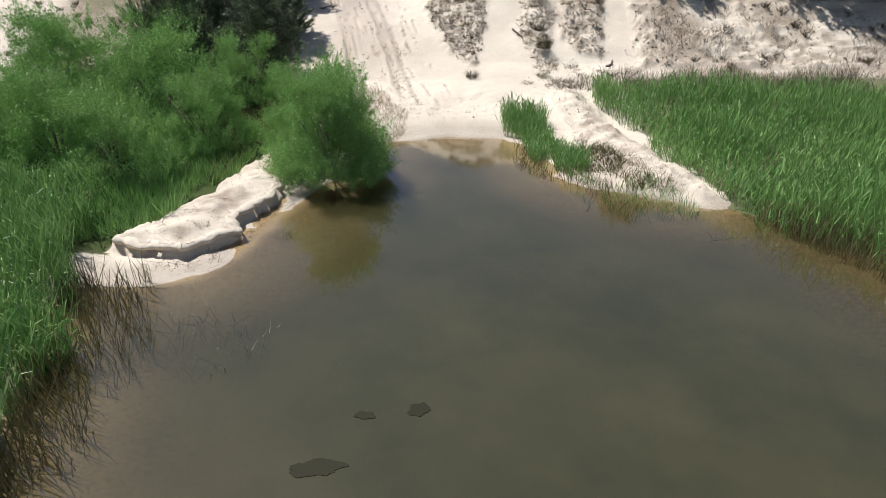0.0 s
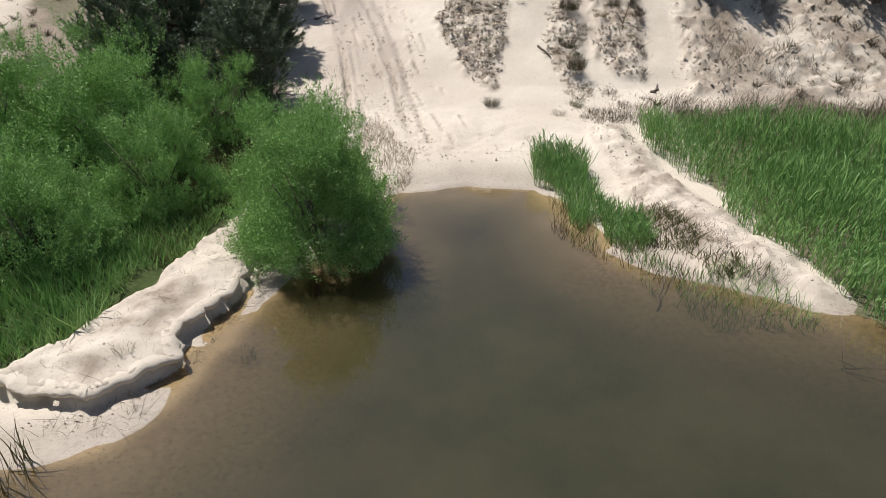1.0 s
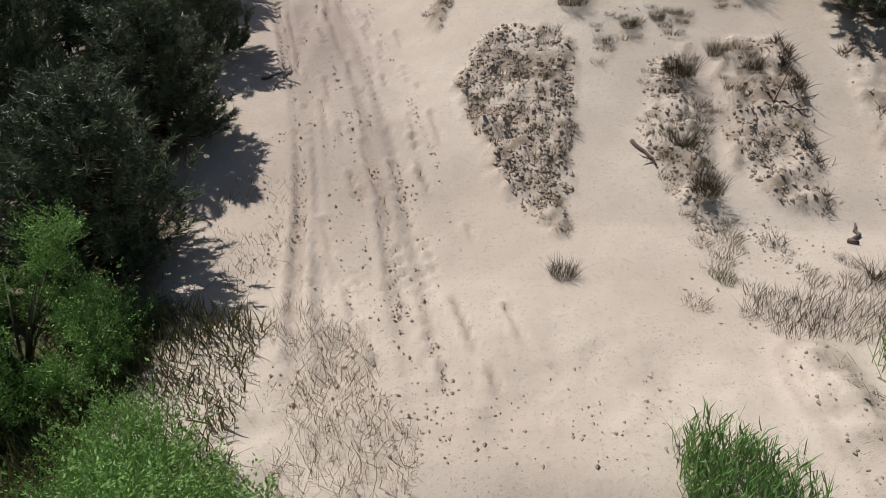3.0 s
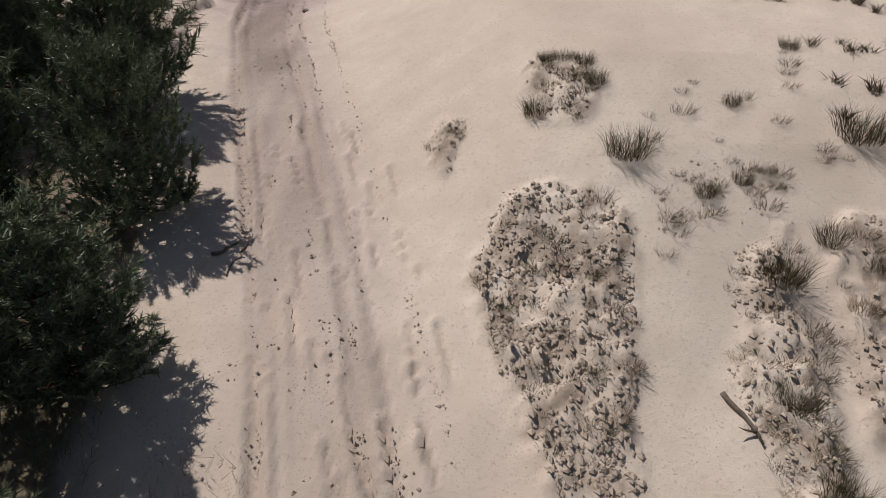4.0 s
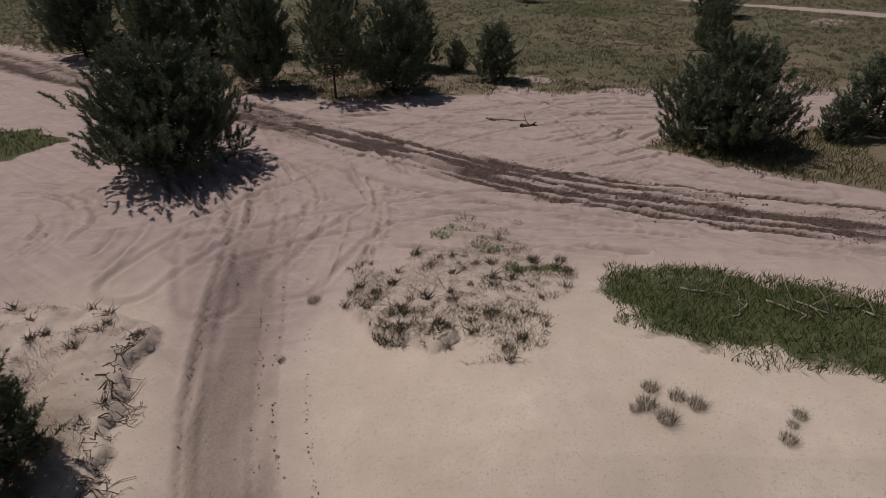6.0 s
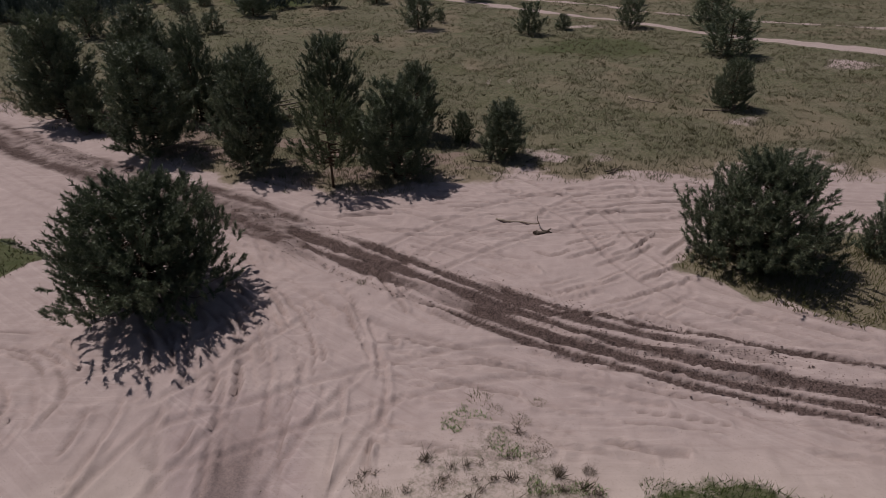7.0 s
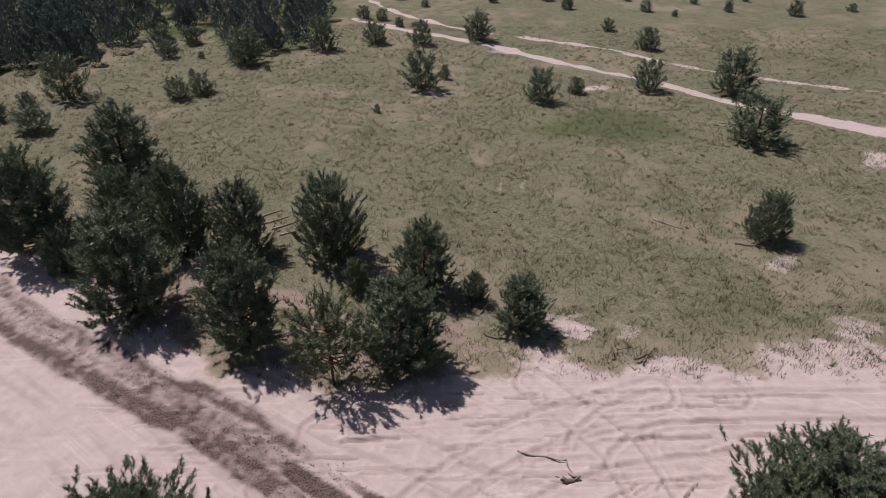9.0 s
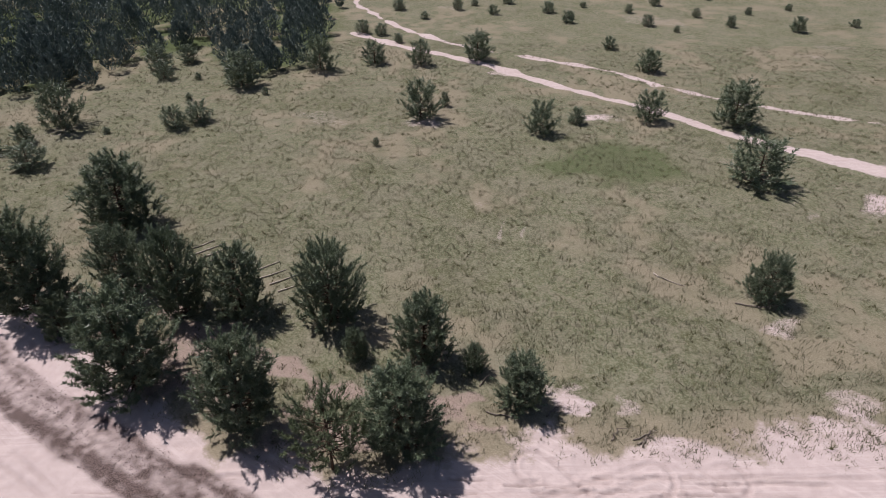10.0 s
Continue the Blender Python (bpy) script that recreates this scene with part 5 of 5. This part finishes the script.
def clods():
    """Loose lumps of sand and turf on the slope."""
    rng = np.random.RandomState(95)
    xs, ys = [], []
    for poly, count in ((STRIP_A, 4200), (STRIP_B, 2200), (STRIP_H, 420), (STRIP_G, 360), (STRIP_C, 1800), (STRIP_D, 3600), (STRIP_F, 160), (STRIP_E, 700), (RIM, 420), (SCARP, 420), (SPIT_LEFT, 420), ([(2.97, 17.2), (4.07, 17.9), (4.8, 17.5), (5.6, 16.4), (3.9, 15.3), (2.4, 15.3), (2.66, 16.8)], 620), ([(-4.8, 5.0), (-4.0, 4.95), (-3.45, 5.5), (-3.2, 6.3), (-3.2, 7.0), (-3.0, 8.0), (-3.2, 8.0), (-3.45, 6.8), (-3.6, 5.8), (-4.1, 5.25)], 520), ([(5.6, 15.6), (8, 15.6), (8, 18.5), (6.2, 18.5)], 700), (SPIT_RIGHT, 1500), ([(-3.4, 14.2), (-0.6, 13.2), (-0.9, 17.5), (-2.6, 20.5), (-4.2, 19.5)], 1300), ([(-1.6, 13.2), (2.2, 13.2), (2.0, 14.6), (-1.6, 14.8)], 420)):
        x, y = scatter(poly, count, rng)
        xs.append(x)
        ys.append(y)
    for k, shift in enumerate((-0.85, -0.72, -0.3, 0.2, 0.5, 0.62, 0.95, 1.6)):
        run = rng.uniform(14, 35, 900)
        run = run[wobble(run, 0 * run + k * 4.0, 0.45, 37) > rng.uniform(-0.5, 0.7, len(run))]
        xs.append(np.interp(run, track_y, track_x) + shift + 0.08 * wobble(0 * run + k * 7, run, 0.4, 26) + rng.normal(size=len(run)) * 0.035)
        ys.append(run)
    x, y = np.concatenate(xs), np.concatenate(ys)
    heap = wobble(x, y, 1.7, 105) + 0.5 * wobble(x, y, 4.5, 106) > rng.uniform(-1.1, 0.5, len(x))
    x, y = x[heap], y[heap]
    lumpy = relief(x, y)[4]
    size = (0.005 + 0.026 * rng.rand(len(x)) ** 3.2) * (1 + 0.8 * lumpy) * np.where(y < 13, 0.6, 1.0)
    return lumps("sand_clods", "loose grey-brown clods of sand and turf", x, y, size, rng, CLOD)


def lumps(name, label, x, y, size, rng, material):
    z = relief(x, y)[0]
    shape = np.array([(1, 0, 0), (0, 1, 0), (-1, 0, 0), (0, -1, 0), (0, 0, 0.8), (0, 0, -0.6)], float)
    v = (shape[None] * (1 + 0.3 * rng.normal(size=(len(x), 6, 1)))) * size[:, None, None] + np.c_[x, y, z + size * 0.2][:, None]
    tri = np.array([(0, 1, 4), (1, 2, 4), (2, 3, 4), (3, 0, 4), (1, 0, 5), (2, 1, 5), (3, 2, 5), (0, 3, 5)])
    f = (np.arange(len(x))[:, None, None] * 6 + tri).reshape(-1, 3)
    return tagged(new(name, mesh_of(name, v.reshape(-1, 3), f, material)), label, "clods", kind="stuff")


def rut_clods():
    """Churned lumps of damp sand along the wheel ruts."""
    rng = np.random.RandomState(96)
    line = np.array(RUTS)
    run = rng.randint(0, len(line) - 1, 22000)
    ahead = line[run + 1] - line[run]
    spot = line[run] + ahead * rng.rand(len(run), 1)
    side = unit(np.c_[-ahead[:, 1], ahead[:, 0]])
    off = rng.choice([-1.2, -0.62, -0.55, 0.05, 0.05, 0.72, 1.15], len(run)) + rng.normal(size=len(run)) * 0.17
    far = np.where(spot[:, 0] < -8, rng.uniform(-1.15, 1.15, len(run)), off)
    spot = spot + side * far[:, None]
    spot = spot[(spot[:, 0] > -26) & (spot[:, 0] < 12)]
    size = 0.010 + 0.022 * rng.rand(len(spot)) ** 2.4
    return lumps("rut_clods", "churned brown clods of damp sand in the wheel ruts", spot[:, 0], spot[:, 1], size, rng, CLOD_DAMP)


CLOD_DAMP = leaf_material("damp clods", (0.22, 0.165, 0.145), (0.11, 0.082, 0.072), None, 0.95, 0.0, 0.1)
CLOD = leaf_material("sandy clods", (0.60, 0.52, 0.43), (0.40, 0.33, 0.265), None, 0.95, 0.0, 0.1)
clods()
rut_clods()


# ---- dead wood ----
def branch(points, thick, seed, twigs=0, wood=None):
    rng = np.random.RandomState(seed)
    path = [(np.array(p, float), thick * (1 - 0.6 * k / (len(points) - 1))) for k, p in enumerate(points)]
    paths = [path]
    for _ in range(twigs):
        k = rng.randint(1, len(points))
        a = np.array(points[k], float)
        d = rng.normal(size=3) * 0.25 + np.array([0, 0, 0.15])
        paths.append([(a, thick * 0.45), (a + d * 0.6 + rng.normal(size=3) * 0.03, thick * 0.3), (a + d, thick * 0.12)])
    return mesh_of("branch", *tubes(paths, 6), wood or TWIG, True)


def dead_wood(name, label, ends, thick, seed, twigs=0, lift=0.0, group="", bow=0.04):
    (ax, ay), (bx, by) = ends
    rng = np.random.RandomState(seed)
    pts = []
    for t in np.linspace(0, 1, 7):
        x, y = ax + (bx - ax) * t + rng.normal() * bow, ay + (by - ay) * t + rng.normal() * bow
        pts.append((x - ax, y - ay, height(x, y) + thick * 0.7 + lift * t))
    z = pts[0][2]
    ob = new(name, branch([(x, y, q - z) for x, y, q in pts], thick, seed, twigs, PALE_WOOD if "pale" in label else TWIG))
    ob.location = (ax, ay, z)
    return tagged(ob, label, "log" if thick > 0.05 else "stick", group)


dead_wood("fallen_log", "thin pale grey fallen trunk on the sandy junction", ((-0.78, 48.0), (1.0, 47.6)), 0.055, 1, 1)
dead_wood("tree_stump", "short grey uprooted stump lying on sand", ((0.75, 46.7), (1.35, 46.75)), 0.10, 2, 4)
dead_wood("fallen_log", "long pale log lying in the meadow", ((8.4, 64.8), (9.9, 63.6)), 0.06, 3)
for k, (a, b) in enumerate((((-19.3, 66.2), (-18.2, 67.3)), ((-19.0, 65.6), (-17.4, 67.0)), ((-18.3, 65.4), (-16.9, 66.6)), ((-17.8, 64.9), (-16.4, 66.0)), ((-15.0, 64.0), (-13.6, 65.2)), ((-14.4, 63.4), (-13.0, 64.4)), ((-13.6, 62.9), (-12.2, 63.9)), ((-13.0, 62.3), (-11.9, 63.0)))):
    dead_wood("felled_pole", "pale felled pine pole lying on the meadow", (a, b), 0.06, 10 + k, 0, 0, "felled poles", 0.01)
for k, (a, b) in enumerate((((3.7, 52.7), (4.0, 53.4)), ((4.7, 52.6), (5.5, 53.1)), ((4.6, 52.8), (5.6, 53.3)), ((4.9, 52.5), (5.4, 53.3)), ((-1.65, 54.15), (-0.3, 53.75)), ((1.1, 54.0), (1.6, 54.6)), ((-1.9, 55.6), (-1.5, 56.3)))):
    dead_wood("dead_branch", "dead brown branch lying at the meadow edge", (a, b), 0.045, 30 + k, 2, 0.05, "dead branches")
dead_wood("dead_branch", "dead dark branch beneath the small pine", ((12.3, 62.2), (13.9, 61.7)), 0.05, 40, 10, 0.1, "dead branches")
dead_wood("dead_stick", "short charred stick lying on the sand", ((-4.78, 21.55), (-4.38, 21.85)), 0.035, 41)
dead_wood("dead_stick", "short charred stick lying on the sand", ((-4.3, 21.8), (-4.45, 21.2)), 0.02, 42)
dead_wood("dead_branch", "weathered branch on the sandy slope", ((2.38, 19.2), (2.72, 18.6)), 0.038, 43, 1, 0.02, "dead branches", 0.015)
dead_wood("dead_branch", "weathered branch on the sandy slope", ((5.35, 17.2), (5.65, 17.6)), 0.04, 44, 1, 0, "dead branches")
dead_wood("dead_branch", "weathered branch on the sandy slope", ((4.8, 20.1), (5.5, 19.6)), 0.03, 45, 3, 0, "dead branches")
for k, (a, b) in enumerate((((3.4, 33.8), (4.2, 33.3)), ((5.0, 33.2), (5.5, 32.2)), ((5.6, 33.4), (5.9, 32.4)), ((6.4, 33.0), (7.2, 32.2)), ((4.0, 32.4), (4.5, 33.0)))):
    dead_wood("dead_branch", "pale dead branch lying in green grass", (a, b), 0.03, 50 + k, 5, 0.08, "dead branches")
root_rng = np.random.RandomState(77)
for k in range(64):
    t = root_rng.rand()
    x, y = np.interp(t, (0, 0.25, 0.45, 0.6, 1), (-8.6, -8.75, -8.2, -8.3, -7.6)) - 0.2 + root_rng.normal() * 0.16, 32.4 - 4.2 * t + root_rng.normal() * 0.12
    dead_wood("dead_root", "dark dead root hanging over the sandy bank edge", ((x, y), (x + root_rng.uniform(0.1, 0.6), y + root_rng.normal() * 0.3)), root_rng.uniform(0.006, 0.014), 300 + k, 0, root_rng.uniform(-0.02, 0.12), "roots on the bank edge", 0.06)
dead_wood("dead_stick", "thin stick standing out of the pond water", ((3.0, 7.9), (3.3, 8.6)), 0.012, 60, 2, 0.15, "", 0.01)
dead_wood("dead_stick", "thin stick standing out of the pond water", ((5.0, 6.6), (5.15, 6.4)), 0.012, 61, 3, 0.2, "", 0.01)


# ---- floating algae ----
ALGAE = leaf_material("dark algae", (0.028, 0.027, 0.018), (0.036, 0.034, 0.023), None, 0.9, 0.0, 0.05)
for k, (x, y, a, b) in enumerate(((-1.02, 0.95, 0.26, 0.11), (-0.05, 1.8, 0.10, 0.12), (-0.64, 1.7, 0.10, 0.07))):
    rng = np.random.RandomState(200 + k)
    bm = bmesh.new()
    ring = [bm.verts.new((a * math.cos(t) * r, b * math.sin(t) * r, 0)) for t, r in ((q, 1 + 0.18 * math.sin(2 * q + k) + 0.12 * math.sin(5 * q + 2 * k) + 0.05 * rng.normal()) for q in np.linspace(0, 2 * math.pi, 40, endpoint=False))]
    face = bm.faces.new(ring)
    up = bmesh.ops.extrude_face_region(bm, geom=[face])
    bmesh.ops.translate(bm, verts=[g for g in up["geom"] if isinstance(g, bmesh.types.BMVert)], vec=(0, 0, 0.012))
    me = bpy.data.meshes.new("algae_mat")
    bm.to_mesh(me)
    bm.free()
    me.materials.append(ALGAE)
    ob = new("algae_mat", me)
    ob.location = (x, y, -0.006)
    tagged(ob, "dark mat of algae floating on the pond", "algae", "algae mats")


# ---- crumbling ledge of the sandy spit ----
def ledge(line, seed):
    """An overhanging crust along the lip: a ragged slab on the edge of the bank."""
    rng = np.random.RandomState(seed)
    pts = np.array(curve(line, 0.05))
    way = unit(np.gradient(pts, axis=0))
    out = np.c_[way[:, 1], -way[:, 0]]
    probe = np.linspace(-0.7, 0.5, 61)
    q = pts[:, None] + out[:, None] * probe[None, :, None]
    on = relief(q[..., 0].ravel(), q[..., 1].ravel())[3].reshape(len(pts), -1) > 0.012
    lip = np.array([probe[np.flatnonzero(row)[-1]] if row.any() else np.nan for row in on])
    lip = np.where(np.isnan(lip), np.nanmedian(lip), lip)
    lip = np.convolve(np.pad(lip, 3, "edge"), np.ones(7) / 7, "valid")
    pts = pts + out * lip[:, None]
    reach = 0.05 + 0.035 * wobble(pts[:, 0], pts[:, 1], 5.0, 48) + 0.03 * wobble(pts[:, 0], pts[:, 1], 11.0, 53) + 0.02 * wobble(pts[:, 0], pts[:, 1], 22.0, 90) + 0.006 * rng.normal(size=len(pts)).clip(-1, 1)
    back = pts - out * 0.07
    top = relief(back[:, 0], back[:, 1])[0]
    rows = []
    for step, drop in ((-0.20, -0.03), (-0.13, 0.0), (-0.06, 0.006), (1, -0.006), (1.1, -0.04), (0.6, -0.085), (-0.05, -0.12), (-0.12, -0.13)):
        q = pts + out * (reach * step if step > 0.5 else np.full(len(pts), step))[:, None]
        level = relief(q[:, 0], q[:, 1])[0] if step in (-0.20, -0.13) else top
        rows.append(np.c_[q, level + drop + 0.005 * rng.normal(size=len(pts))])
    n = len(pts)
    faces = [(r * n + i, r * n + i + 1, (r + 1) * n + i + 1, (r + 1) * n + i) for r in range(len(rows) - 1) for i in range(n - 1)]
    me = mesh_of("sand_ledge", np.concatenate(rows), faces, GROUND, True)
    for name, value in (("cover", (0, 0, 0, 1)), ("wear", (0, 0, 0, 1))):
        at = me.attributes.new(name, "FLOAT_COLOR", "POINT")
        at.data.foreach_set("color", np.tile(value, len(me.vertices)).astype(float))
    return me


tagged(new("sand_ledge", ledge([(-5.3, 5.28), (-4.7, 5.2), (-4.0, 5.1), (-3.6, 5.55), (-3.3, 6.1), (-3.45, 6.7), (-3.15, 7.6), (-3.08, 8.3)], 3)), "crumbling overhanging sand ledge on the spit", "ledge", kind="structure")
